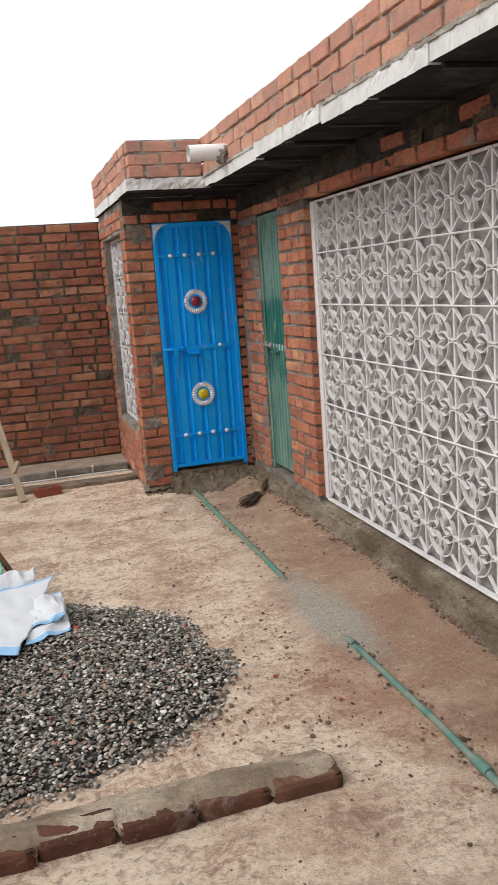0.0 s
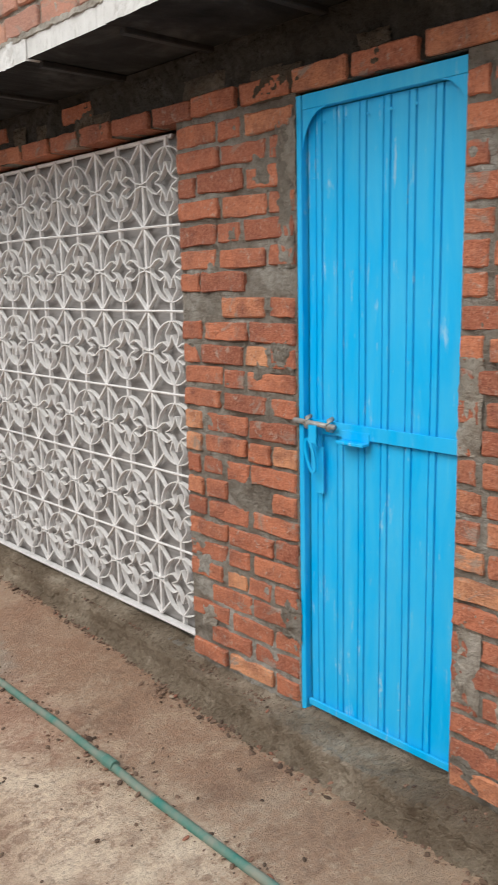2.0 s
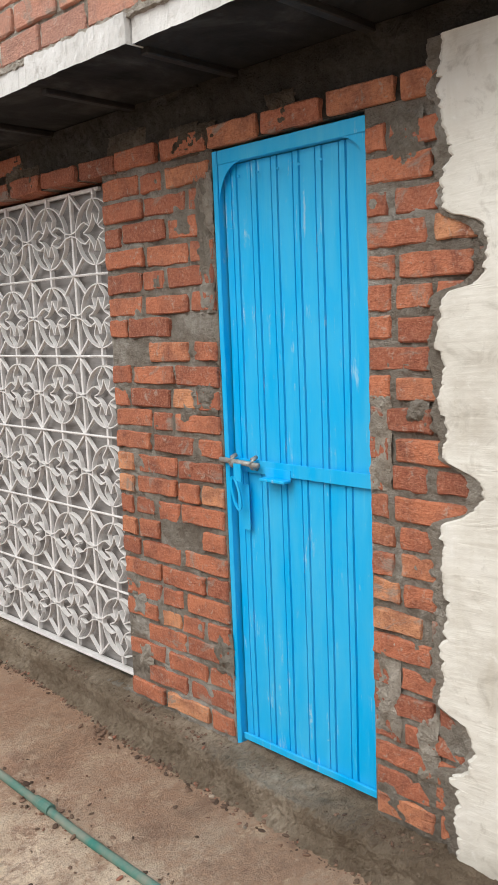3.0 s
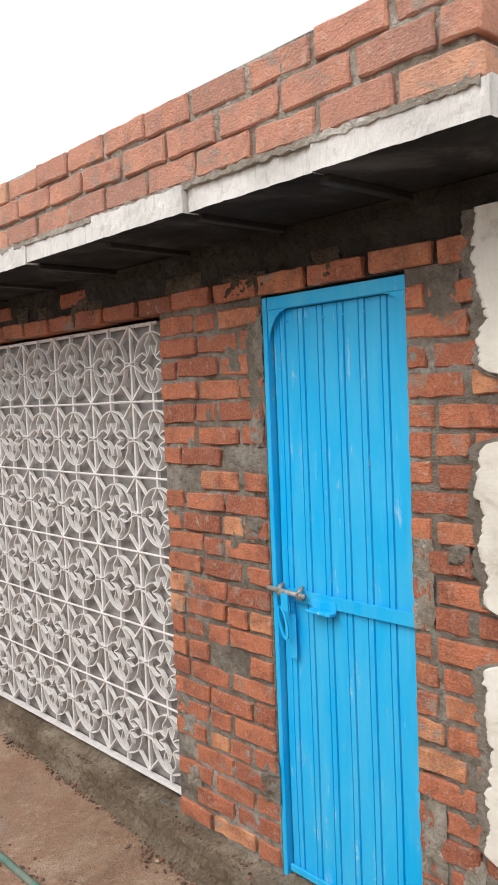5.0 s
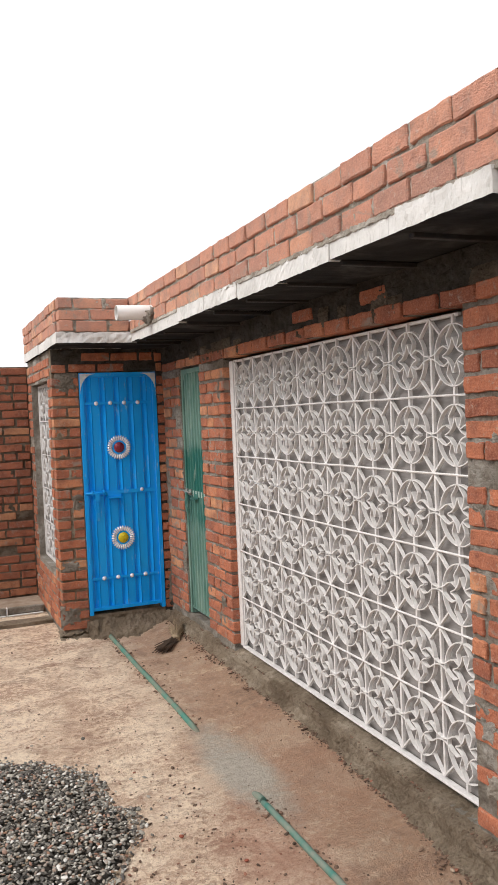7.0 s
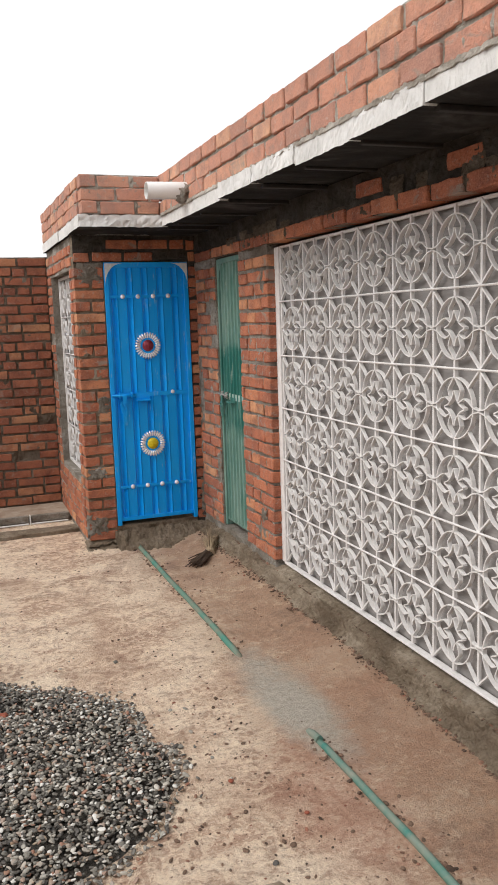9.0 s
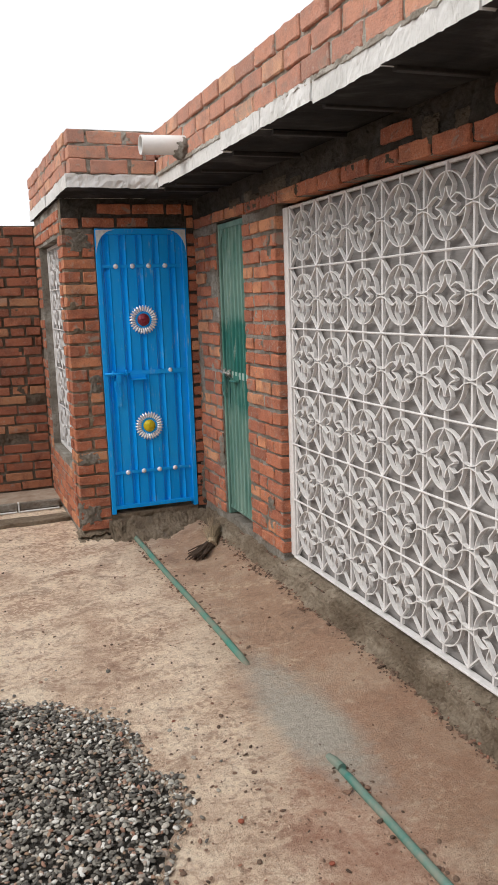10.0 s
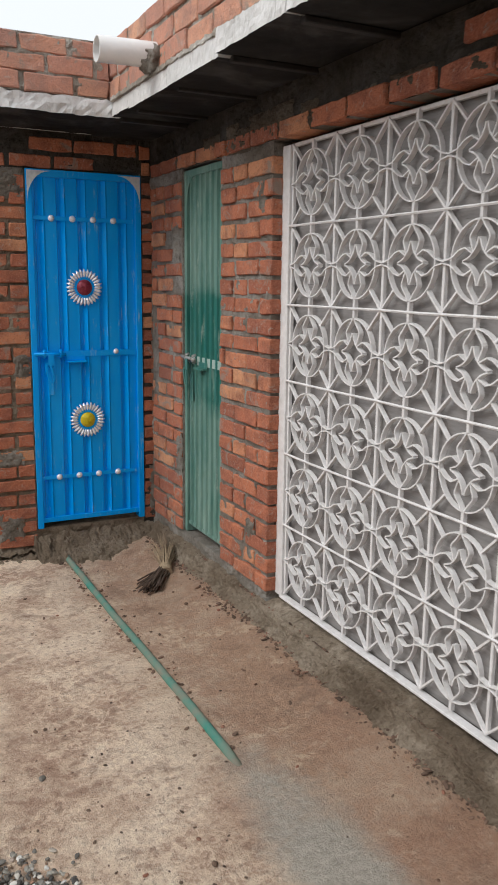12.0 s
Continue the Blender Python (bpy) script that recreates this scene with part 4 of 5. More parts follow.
def build_door_a():
    x0, x1, z0, z1 = DOOR_A
    h = (x1 - x0) / 2
    d = thing("door_2", (x0 + x1) / 2, RY + 0.012, 0, -90, "deep blue ribbed steel door with two metal flower rosettes", "door", kind="structure")
    part("leaf", corrugated(-h + 0.03, h - 0.03, z0 + 0.01, z1 - 0.035, 5, profile=((0.14, 0.0), (0.20, 0.018), (0.34, 0.019), (0.46, 0.002), (0.52, -0.007), (0.60, -0.001))), BLUE_A, d)
    part("frame", bbox(-0.018, 0.05, h - 0.032, h, z0 - 0.03, z1, 0.002), BLUE_A, d)
    part("frame", bbox(-0.018, 0.05, -h, -h + 0.032, z0 - 0.03, z1, 0.002), BLUE_A, d)
    part("frame", bbox(-0.016, 0.05, -h + 0.032, h - 0.032, z1 - 0.038, z1, 0.002), BLUE_A, d)
    part("frame", bbox(-0.010, 0.01, -h + 0.032, h - 0.032, z0, z0 + 0.028, 0.002), BLUE_A, d)
    part("gusset", gusset(-h + 0.006, z1 - 0.008, 1, 0.125, x=-0.022), PRIMER, d, "unpainted corner plate")
    part("gusset", gusset(h - 0.006, z1 - 0.008, -1, 0.125, x=-0.022), PRIMER, d, "unpainted corner plate")
    for z, w in ((1.835, 0.022), (1.118, 0.032), (0.430, 0.022)):
        strap(d, -h + 0.034, h - 0.034, z, w, BLUE_A, -0.009)
    for z in (1.835, 0.430):
        for k in range(4):
            part("stud", dome(0.0175, 0.015, -0.009, -h + 0.129 + 0.113 * k, z, 4, 12), ALU, d, "bright domed stud", smooth=True)
    part("stud", dome(0.0155, 0.012, -0.009, h - 0.155, 1.125, 4, 12), ALU, d, "bright domed stud", smooth=True)
    latch_parts(d, -h + 0.03, 1.120, 1, BLUE_A, BLUE_A)
    flower(d, -0.014, 1.476, RED_DOME)
    flower(d, -0.014, 0.745, YELLOW_DOME)
    d.matrix_basis = Matrix.Translation(((x0 + x1) / 2, RY + 0.012, 0)) @ Matrix(((0, 1, 0, 0), (1, 0, 0, 0), (0, 0, 1, 0), (0, 0, 0, 1)))


def build_green_door():
    y0, y1, z0, z1 = GREEN_D
    h = (y1 - y0) / 2
    d = thing("door_3", WX + 0.035, (y0 + y1) / 2, 0, label="faded teal-green ribbed steel door with a darker repainted band", category="door", kind="structure")
    part("leaf", corrugated(-h + 0.002, h - 0.036, z0 + 0.01, z1 - 0.03, 7, profile=((0.25, 0.0), (0.32, -0.012), (0.55, -0.012), (0.62, 0.0), (0.68, 0.004), (0.74, 0.0))), GREEN, d)
    part("frame", bbox(-0.016, 0.05, h - 0.030, h, z0 - 0.04, z1, 0.002), GREEN, d)
    part("frame", bbox(-0.016, 0.05, -h, h - 0.030, z1 - 0.032, z1, 0.002), GREEN, d)
    part("frame", bbox(-0.006, 0.004, -h + 0.002, h - 0.03, z0, z0 + 0.02, 0.001), GREEN, d)
    part("gusset", gusset(h - 0.03, z1 - 0.032, -1, 0.09, x=-0.012), GREEN, d)
    strap(d, -h + 0.002, h - 0.035, 1.118, 0.044, PALE_GREEN)
    latch_parts(d, h - 0.012, 1.128, -1, GREEN, RUST_PALE)


RUST_PALE = simple_material("worn_paint_steel", (0.42, 0.44, 0.43), (0.24, 0.20, 0.17), 0.5, 0.3, 60, 0.4)


def motif_meshes(a, b):
    """Ring, star and scroll of one cell, a wide and b high, as shared meshes."""
    k = min(a, b) / 0.325
    r = 0.126 * k
    deep, t = 0.019, 0.0047
    ring = bmesh.new()
    ribbon(ring, [(r * math.cos(2 * math.pi * q / 36), r * math.sin(2 * math.pi * q / 36)) for q in range(37)], deep, t)
    star = bmesh.new()
    for sy, sz in ((1, 1), (-1, 1), (-1, -1), (1, -1)):
        ribbon(star, [(sy * q.x * k, sz * q.y * k) for q in smooth_line([(0.070, 0.002), (0.044, 0.012), (0.027, 0.026), (0.013, 0.044), (0.003, 0.072)], 3)], deep * 1.1, t, -0.002)
    sides = []
    for turn in (0, 1):
        for sgn in (1, -1):
            bm = bmesh.new()
            for s in (1, -1):
                if turn == 0:
                    q = smooth_line([(a / 2, 0.003), (0.125 * k, 0.012), (0.092 * k, 0.032), (0.064 * k, 0.040)], 4)
                    line = [(sgn * p.x, s * p.y) for p in q] + [(sgn * 0.031 * k, s * 0.025 * k)]
                else:
                    q = smooth_line([(0.004, r), (0.020 * k, 0.104 * k), (0.042 * k, 0.076 * k), (0.036 * k, 0.052 * k)], 4)
                    line = [(s * p.x, sgn * p.y) for p in q] + [(s * 0.026 * k, sgn * 0.030 * k)]
                ribbon(bm, line, deep, t, -0.001)
            if turn:
                ribbon(bm, [(0, sgn * r), (0, sgn * b / 2)], deep * 0.8, 0.012)
            sides.append(mesh_of("scroll", bm, WHITE_METAL))
    rays = []
    for sy in (1, -1):
        for sz in (1, -1):
            f = r / math.hypot(a / 2, b / 2)
            diag = bmesh.new()
            ribbon(diag, [(sy * a / 2, sz * b / 2), (sy * a / 2 * f, sz * b / 2 * f)], deep * 0.8, t * 1.5, 0.002)
            rays.append(("corner_ray", mesh_of("corner_ray", diag, WHITE_METAL)))
    return [("ring", mesh_of("ring", ring, WHITE_METAL)), ("star", mesh_of("star", star, WHITE_METAL)), ] + rays + [("scroll", m) for m in sides]


def ornamental_grille(ob, y0, y1, z0, z1, cols, rows, sheet=True):
    """Fills ob with the pattern; local x is depth, away from the viewer."""
    a, b = (y1 - y0) / cols, (z1 - z0) / rows
    for j in range(rows):
        for i in range(cols):
            for name, me in motif_meshes_cached(a, b):
                p = new(name, me)
                p.parent = ob
                p.location = (0, y0 + a * (i + 0.5), z0 + b * (j + 0.5))
    for i in range(cols + 1):
        y = y0 + a * i
        part("upright", bbox(0.006, 0.022, y - 0.006, y + 0.006, z0, z1, 0.002), WHITE_METAL, ob)
    for j in range(1, rows):
        bm = bmesh.new()
        tube(bm, [(0.0 + 0.002 * math.sin(k), y0 - 0.03 + (y1 - y0 + 0.04) * k / 12, z0 + b * j + 0.004 * noise.noise(Vector((k * 0.7, j * 3.3, 0)))) for k in range(13)], 0.005, 6)
        part("rod", bm, WHITE_METAL, ob)


MOTIFS = {}


def motif_meshes_cached(a, b):
    key = (round(a, 4), round(b, 4))
    if key not in MOTIFS:
        MOTIFS[key] = motif_meshes(*key)
    return MOTIFS[key]


def build_grille_gate():
    y0, y1, z0, z1 = GRILLE
    g = thing("grille_gate", WX + 0.052, 0, 0, label="white ornamental steel grille gate backed by grey sheet", category="gate")
    ornamental_grille(g, y0 - 0.03, y1 - 0.072, z0 + 0.022, z1 - 0.012, 8, 6)
    part("backing_sheet", bbox(0.034, 0.038, y0 - 0.04, y1 - 0.004, z0 + 0.005, z1 - 0.005), SHEET, g, "grey steel backing sheet")
    part("stile", bbox(-0.004, 0.026, y1 - 0.062, y1 - 0.004, z0 + 0.004, z1 - 0.010, 0.003), WHITE_METAL, g, "peeling white end stile")
    part("bottom_rail", bbox(-0.008, 0.026, y0 - 0.03, y1 - 0.05, z0 - 0.002, z0 + 0.009, 0.002), WHITE_METAL, g)
    part("top_rail", bbox(0.008, 0.026, y0 + 0.10, y1 - 0.05, z1 - 0.020, z1 - 0.006, 0.002), WHITE_METAL, g)
    for z in (1.68, 0.46):
        part("hinge", bbox(-0.010, 0.02, y1 - 0.006, y1 + 0.012, z - 0.028, z + 0.028, 0.004), RUST, g, "small dark hinge")


def build_window():
    w = thing("window_1", BX + 0.068, 0, 0, label="white ornamental steel window grille in the brick side wall", category="window", kind="structure")
    ornamental_grille(w, 6.93, 7.90, 0.51, 2.01, 3, 5)
    for y in (6.905, 7.905):
        part("window_frame", bbox(-0.005, 0.03, y, y + 0.022, 0.485, 2.035, 0.002), WHITE_METAL, w)
    for z in (0.485, 2.012):
        part("window_frame", bbox(-0.005, 0.03, 6.927, 7.905, z, z + 0.022, 0.002), WHITE_METAL, w)


# ---- loose things ----
def build_spout():
    bm = bmesh.new()
    y, z = 5.60, 2.415
    n = 56
    rings = []
    for x, r in ((SX + 0.10, 0.050), (SX - 0.23, 0.050), (SX - 0.23, 0.0455), (SX + 0.02, 0.0455)):
        rings.append([bm.verts.new((x, y + r * math.cos(2 * math.pi * k / n), z + r * math.sin(2 * math.pi * k / n) + 0.02 * (x - SX))) for k in range(n)])
    for a, b in zip(rings, rings[1:]):
        for k in range(n):
            bm.faces.new((a[k], a[(k + 1) % n], b[(k + 1) % n], b[k]))
    bm.faces.new(rings[-1])
    s = thing("rain_spout", 0, 0, 0, label="short white plastic rain spout set in the brick parapet", category="pipe")
    part("pipe", bm, PVC, s, smooth=False)
    bm = bmesh.new()
    bmesh.ops.create_icosphere(bm, subdivisions=4, radius=1.0)
    for v in bm.verts:
        v.co = Vector((SX + 0.005 + v.co.x * 0.075, y + v.co.y * 0.064, z - 0.016 + v.co.z * 0.058)) + v.co * (0.016 * fbm(v.co.x * 2.5, v.co.y * 2.5, v.co.z * 2.5))
    part("mortar_collar", bm, MORTAR, s, "rough mortar collar")


def build_pipe():
    h = thing("water_pipe", 1.272, 0, 0, label="green plastic water pipe half sunk along the yard floor", category="pipe")
    bm = bmesh.new()
    tube(bm, [(0.010 * fbm(y * 0.8, 4) + (0.012 if y > 6.5 else 0), y, 0.007 + 0.004 * fbm(y * 2, 9)) for y in [-3.0 + k * 0.1 for k in range(65)]] + [(0.0, 3.53, -0.012)], 0.0140, 14)
    part("pipe_length", bm, HOSE, h, smooth=True)
    bm = bmesh.new()
    tube(bm, [(0.0, 4.36, -0.014)] + [(0.010 * fbm(y * 0.8, 4) - 0.004, y, 0.006 + 0.004 * fbm(y * 3, 2)) for y in [4.45 + k * 0.1 for k in range(22)]] + [(0.012, 6.68, 0.006)], 0.0165, 14)
    part("pipe_length", bm, DIRTY_HOSE, h, "mud-coated far length", smooth=True)
    for y in (2.465,):
        bm = bmesh.new()
        tube(bm, [(0, y - 0.045, 0.011), (0, y - 0.040, 0.011), (0, y + 0.01, 0.011), (0, y + 0.014, 0.011), (0, y + 0.045, 0.011)], 0.0185, 14, (1, 1.06, 1.06, 0.96, 0.92))
        part("coupling", bm, HOSE, h, "pipe coupling")
    bm = bmesh.new()
    tube(bm, [(0.0, 3.56, -0.008), (0.0, 3.52, 0.004), (0.0, 3.46, 0.009)], 0.0165, 12)
    part("coupling", bm, HOSE, h)


def build_kerb():
    k = thing("brick_kerb", 0, 2.545, 0, label="row of half-buried bricks smeared with mortar on the floor", category="kerb")
    rng = random.Random(9)
    step_out = [0.004 * rng.uniform(-1, 1) + 0.010 * (i % 2) for i in range(9)]
    lift = [rng.uniform(-0.005, 0.004) for i in range(9)]
    pitch = 0.2385
    for i in range(9):
        x = 0.830 - pitch * (i + 0.5)
        bm = bmesh.new()
        box(bm, -0.1155, 0.1155, 0, 0.105, -0.045, 0.054)
        bmesh.ops.bevel(bm, geom=bm.edges[:], offset=0.007, segments=2, affect="EDGES")
        bmesh.ops.subdivide_edges(bm, edges=[q for q in bm.edges if q.calc_length() > 0.05], cuts=7, use_grid_fill=True)
        for v in bm.verts:
            q = v.co * 22 + Vector((i * 5.0, 0, 0))
            v.co += Vector((noise.noise(q), noise.noise(q + Vector((9, 0, 0))), 0.5 * noise.noise(q + Vector((0, 9, 0))))) * 0.005
        b = part("brick", bm, BRICK_DARK, k, smooth=True)
        b.matrix_basis = pose(x, step_out[i], lift[i], 0, 0, rng.uniform(-1, 1))
    bm = bmesh.new()
    g = []
    n = 360
    for i in range(n + 1):
        x = 0.826 - 2.14 * i / n
        t = (0.830 - x) / pitch
        c = min(8, int(t))
        gap = min(t - c, c + 1 - t) * pitch
        dip = max(0.0, 1 - gap / 0.007) * (1 if 0.3 < t else 0.4)
        row = []
        for j, (y, z) in enumerate(((0.006, 0.038), (0.012, 0.046), (0.022, 0.053), (0.05, 0.0555), (0.085, 0.058), (0.125, 0.052), (0.17, 0.030), (0.22, 0.008), (0.28, -0.012))):
            near = max(0.0, 1 - j / 5)
            yy = y + step_out[c] * near + (0.03 * fbm(x * 5, j * 0.6, 3) if j > 4 else 0.003 * fbm(x * 30, j * 0.4, 3))
            zz = z + lift[c] * near + 0.009 * fbm(x * 9, j * 0.7, 2) - 0.022 * dip * near
            row.append(bm.verts.new((x, yy, zz - (0.03 if i == 0 else 0))))
        g.append(row)
    for a, b in zip(g, g[1:]):
        for q in range(8):
            bm.faces.new((a[q], a[q + 1], b[q + 1], b[q]))
    part("mortar_haunch", bm, HAUNCH, k, "mortar haunching behind the bricks", smooth=True)


BRICK_DARK = brick_material("muddy_brick", 0.22, 0.5)
HAUNCH = mortar_material("muddy_haunch", 1.6, (1.08, 0.95, 0.82))
MUD_TAN = simple_material("muddy_cement", (0.42, 0.345, 0.27), (0.27, 0.185, 0.13), 0.9, 0, 9, 0.8, depth=0.008)


def pebble_field(name, spots, material, label, category, seed, soft=True):
    """Many small stones in one mesh, out of one stone's corners."""
    rng = np.random.default_rng(seed)
    bm = bmesh.new()
    bmesh.ops.create_icosphere(bm, subdivisions=2, radius=1.0)
    base = np.array([v.co[:] for v in bm.verts])
    tri = np.array([[v.index for v in f.verts] for f in bm.faces])
    bm.free()
    n, k = len(spots), len(base)
    verts = np.zeros((n * k, 3))
    for i, (x, y, z, s) in enumerate(spots):
        d = np.array([1.2, 0.85, 0.48]) * rng.uniform(0.8, 1.2, 3) * s
        warp = 1 + 0.16 * np.sin(base @ rng.normal(0, 2.2, 3) + rng.uniform(0, 6))
        p = base * warp[:, None] * d
        m = np.array(Euler((rng.uniform(-0.5, 0.5), rng.uniform(-0.5, 0.5), rng.uniform(0, 6.28))).to_matrix())
        verts[i * k:(i + 1) * k] = p @ m.T + (x, y, z)
    faces = (tri[None] + (np.arange(n) * k)[:, None, None]).reshape(-1, 3)
    me = bpy.data.meshes.new(name)
    me.from_pydata(verts.tolist(), [], faces.tolist())
    me.polygons.foreach_set("use_smooth", [soft] * len(me.polygons))
    me.materials.append(material)
    return tagged(new(name, me), label, category, kind="stuff")


def gravel_reach(x, y):
    """1 deep inside the heap, 0 at its edge, below 0 outside."""
    cx, cy = -0.15, 3.66
    dx, dy = (x - cx) / (0.88 if x > cx else 1.1), (y - cy) / (0.90 if y > cy else 0.84)
    return 1 - math.hypot(dx, dy) + 0.10 * fbm(x * 2.5, y * 2.5, 6)


def build_gravel():
    rng = random.Random(4)
    spots = []
    while len(spots) < 17000:
        x, y = rng.uniform(-1.15, 0.95), rng.uniform(2.66, 4.75)
        q = gravel_reach(x, y)
        if q < -0.02 and rng.random() > 0.06 * math.exp(q * 9):
            continue
        if q < 0.10 and rng.random() > 0.55 + 4 * max(q, 0):
            continue
        high = 0.055 * min(1, max(0, q) * 2.2) ** 0.8
        s = rng.uniform(0.0050, 0.0090) * (1.35 if rng.random() < 0.10 else 1)
        spots.append((x, y, 0.004 + high + rng.uniform(-0.006, 0.008) * (1 if q > 0.05 else 0.3), s))
    pebble_field("gravel_heap", spots, GRAVEL, "low spread heap of mixed grey river gravel", "gravel", 2, False)
    bm = bmesh.new()
    g = [[bm.verts.new((-1.25 + 2.2 * i / 60, 2.6 + 2.2 * j / 60, -0.01 + 0.055 * min(1, max(0, gravel_reach(-1.25 + 2.2 * i / 60, 2.6 + 2.2 * j / 60)) * 2.2) ** 0.8)) for i in range(61)] for j in range(61)]
    for a, b in zip(g, g[1:]):
        for k in range(60):
            bm.faces.new((a[k], a[k + 1], b[k + 1], b[k]))
    # bed coloured dark to stand in for shade between the stones
    tagged(new("gravel_bed", mesh_of("gravel_bed", bm, SHADE_MORTAR, smooth=True)), "wet grit under the gravel, dark as the shade between stones", "grit", kind="stuff")
    spots = []
    for k in range(13000):
        x, y = rng.uniform(-0.9, 1.75), rng.uniform(0.9, 7.0)
        near = math.exp(-((x - 0.85) / 0.35) ** 2 - ((y - 3.3) / 0.9) ** 2)
        foot = 1.69 + 0.08 * min(1, max(0, (y - 2.1) / 1.2))
        wall = math.exp(-((x - foot) / 0.045) ** 2) + 0.5 * math.exp(-((x - 1.30) / 0.05) ** 2)
        if gravel_reach(x, y) > -0.02 or (abs(x - 1.30) < 0.2 and 3.5 < y < 4.5 and rng.random() < 0.85) or rng.random() > 0.12 + 0.6 * near + 0.8 * wall:
            continue
        s = 0.0016 + 0.0065 * rng.random() ** 4 + 0.0055 * near * rng.random() ** 3
        spots.append((x, y, floor_rise(x, y) + s * 0.35, s))
    for k in range(3600):
        y = rng.uniform(0.9, 6.55)
        foot = 1.69 + 0.08 * min(1, max(0, (y - 2.1) / 1.2))
        clump = 0.5 + 0.5 * fbm(y * 1.7, 5.0)
        x = foot - abs(rng.gauss(0, 0.035)) * (0.4 + clump) + 0.012
        if k % 5 == 0:
            if 3.5 < y < 4.45:
                continue
            x = 1.272 + rng.choice((-1, 1)) * (0.016 + abs(rng.gauss(0, 0.022)))
        if rng.random() > 0.25 + 0.9 * clump:
            continue
        s = 0.0022 + 0.0085 * rng.random() ** 3
        spots.append((x, y, floor_rise(x, y) + s * 0.4, s))
    for k in range(1800):
        y = rng.uniform(0.9, 6.5)
        out = 1.705 + 0.080 * min(1, max(0, (y - 2.1) / 1.2))
        top = 0.086 + 0.040 * min(1, max(0, (y - 1.2) / 2.4))
        s = 0.002 + 0.005 * rng.random() ** 3
        if fbm(y * 3.0, 2.0) + rng.uniform(-0.4, 0.4) < 0:
            continue
        spots.append((rng.uniform(out + 0.036, WX - 0.012), y, top - 0.004 + s * 0.3, s))
    pebble_field("mud_crumbs", spots, CRUMBS, "scattered mud crumbs and grit on the floor", "crumbs", 3, False)


def cloth(corners, nu, nv, lift, crease, seed, thick=0.003):
    """A creased sheet between four corners, with UVs."""
    bm = bmesh.new()
    uv = bm.loops.layers.uv.new("UVMap")
    c = [Vector(p) for p in corners]
    g = []
    for j in range(nv + 1):
        t = j / nv
        row = []
        for i in range(nu + 1):
            s = i / nu
            p = (c[0] * (1 - s) + c[1] * s) * (1 - t) + (c[3] * (1 - s) + c[2] * s) * t
            w = p * 5.0
            n1 = fbm(w.x + seed, w.y, seed, 2)
            n2 = 1 - 2 * abs(fbm(w.x * 1.3, w.y * 0.9 + seed, seed * 2.0, 2))
            p = p + Vector((0.02 * fbm(w.x, w.y, seed + 4), 0.02 * fbm(w.x, w.y, seed + 8), lift * math.sin(math.pi * s) * math.sin(math.pi * t) + crease * (0.6 * n1 + 0.5 * n2)))
            p.z = max(p.z, 0.012)
            row.append((bm.verts.new(p), s, t))
        g.append(row)
    for a, b in zip(g, g[1:]):
        for k in range(nu):
            q = (a[k], a[k + 1], b[k + 1], b[k])
            f = bm.faces.new([w[0] for w in q])
            for loop, w in zip(f.loops, q):
                loop[uv].uv = (w[2], w[1])
    return bm


def build_sack():
    s = thing("cement_sack", 0, 0, 0, label="crumpled empty white woven sack with pale blue bands on the gravel", category="sack")
    folds = [
        ([(-0.60, 3.98, 0.085), (-0.139, 3.83, 0.085), (0.075, 4.60, 0.150), (-0.50, 4.42, 0.15)], 40, 50, 0.020, 0.012, 1.3),
        ([(-0.095, 3.94, 0.062), (0.105, 4.06, 0.062), (0.085, 4.42, 0.100), (-0.06, 4.34, 0.12)], 44, 50, 0.02, 0.040, 4.1),
        ([(-0.070, 4.06, 0.095), (0.098, 4.13, 0.085), (0.075, 4.44, 0.125), (-0.04, 4.40, 0.13)], 44, 50, 0.03, 0.070, 7.7),
        ([(-0.30, 4.70, 0.06), (-0.03, 4.64, 0.06), (-0.01, 4.80, 0.10), (-0.28, 4.86, 0.08)], 44, 44, 0.06, 0.080, 9.2),
        ([(-0.80, 3.98, 0.055), (-0.30, 3.95, 0.06), (-0.35, 4.60, 0.10), (-0.80, 4.65, 0.07)], 24, 24, 0.03, 0.02, 12.5),
    ]
    for corners, nu, nv, lift, crease, seed in folds:
        ob = part("fold", cloth(corners, nu, nv, lift, crease, seed), SACK, s, smooth=True)
        sol = ob.modifiers.new("thickness", "SOLIDIFY")
        sol.thickness = 0.0025


def bar(name, a, b, wx, wy, material, parent, label="", seed=1, cuts=9):
    """A rough-sawn length of wood between two places."""
    a, b = Vector(a), Vector(b)
    length = (b - a).length
    bm = bmesh.new()
    box(bm, -wx / 2, wx / 2, -wy / 2, wy / 2, 0, length)
    bmesh.ops.bevel(bm, geom=bm.edges[:], offset=min(wx, wy) * 0.14, segments=2, affect="EDGES")
    bmesh.ops.subdivide_edges(bm, edges=[e for e in bm.edges if e.calc_length() > length * 0.5], cuts=cuts)
    for v in bm.verts:
        q = Vector((v.co.x * 9, v.co.y * 9, v.co.z * 4 + seed * 3))
        v.co.x += 0.1 * wx * noise.noise(q)
        v.co.y += 0.1 * wy * noise.noise(q + Vector((4, 4, 4)))
    ob = part(name, bm, material, parent, label)
    ob.matrix_basis = Matrix.Translation(a) @ (b - a).to_track_quat("Z", "Y").to_matrix().to_4x4()
    return ob


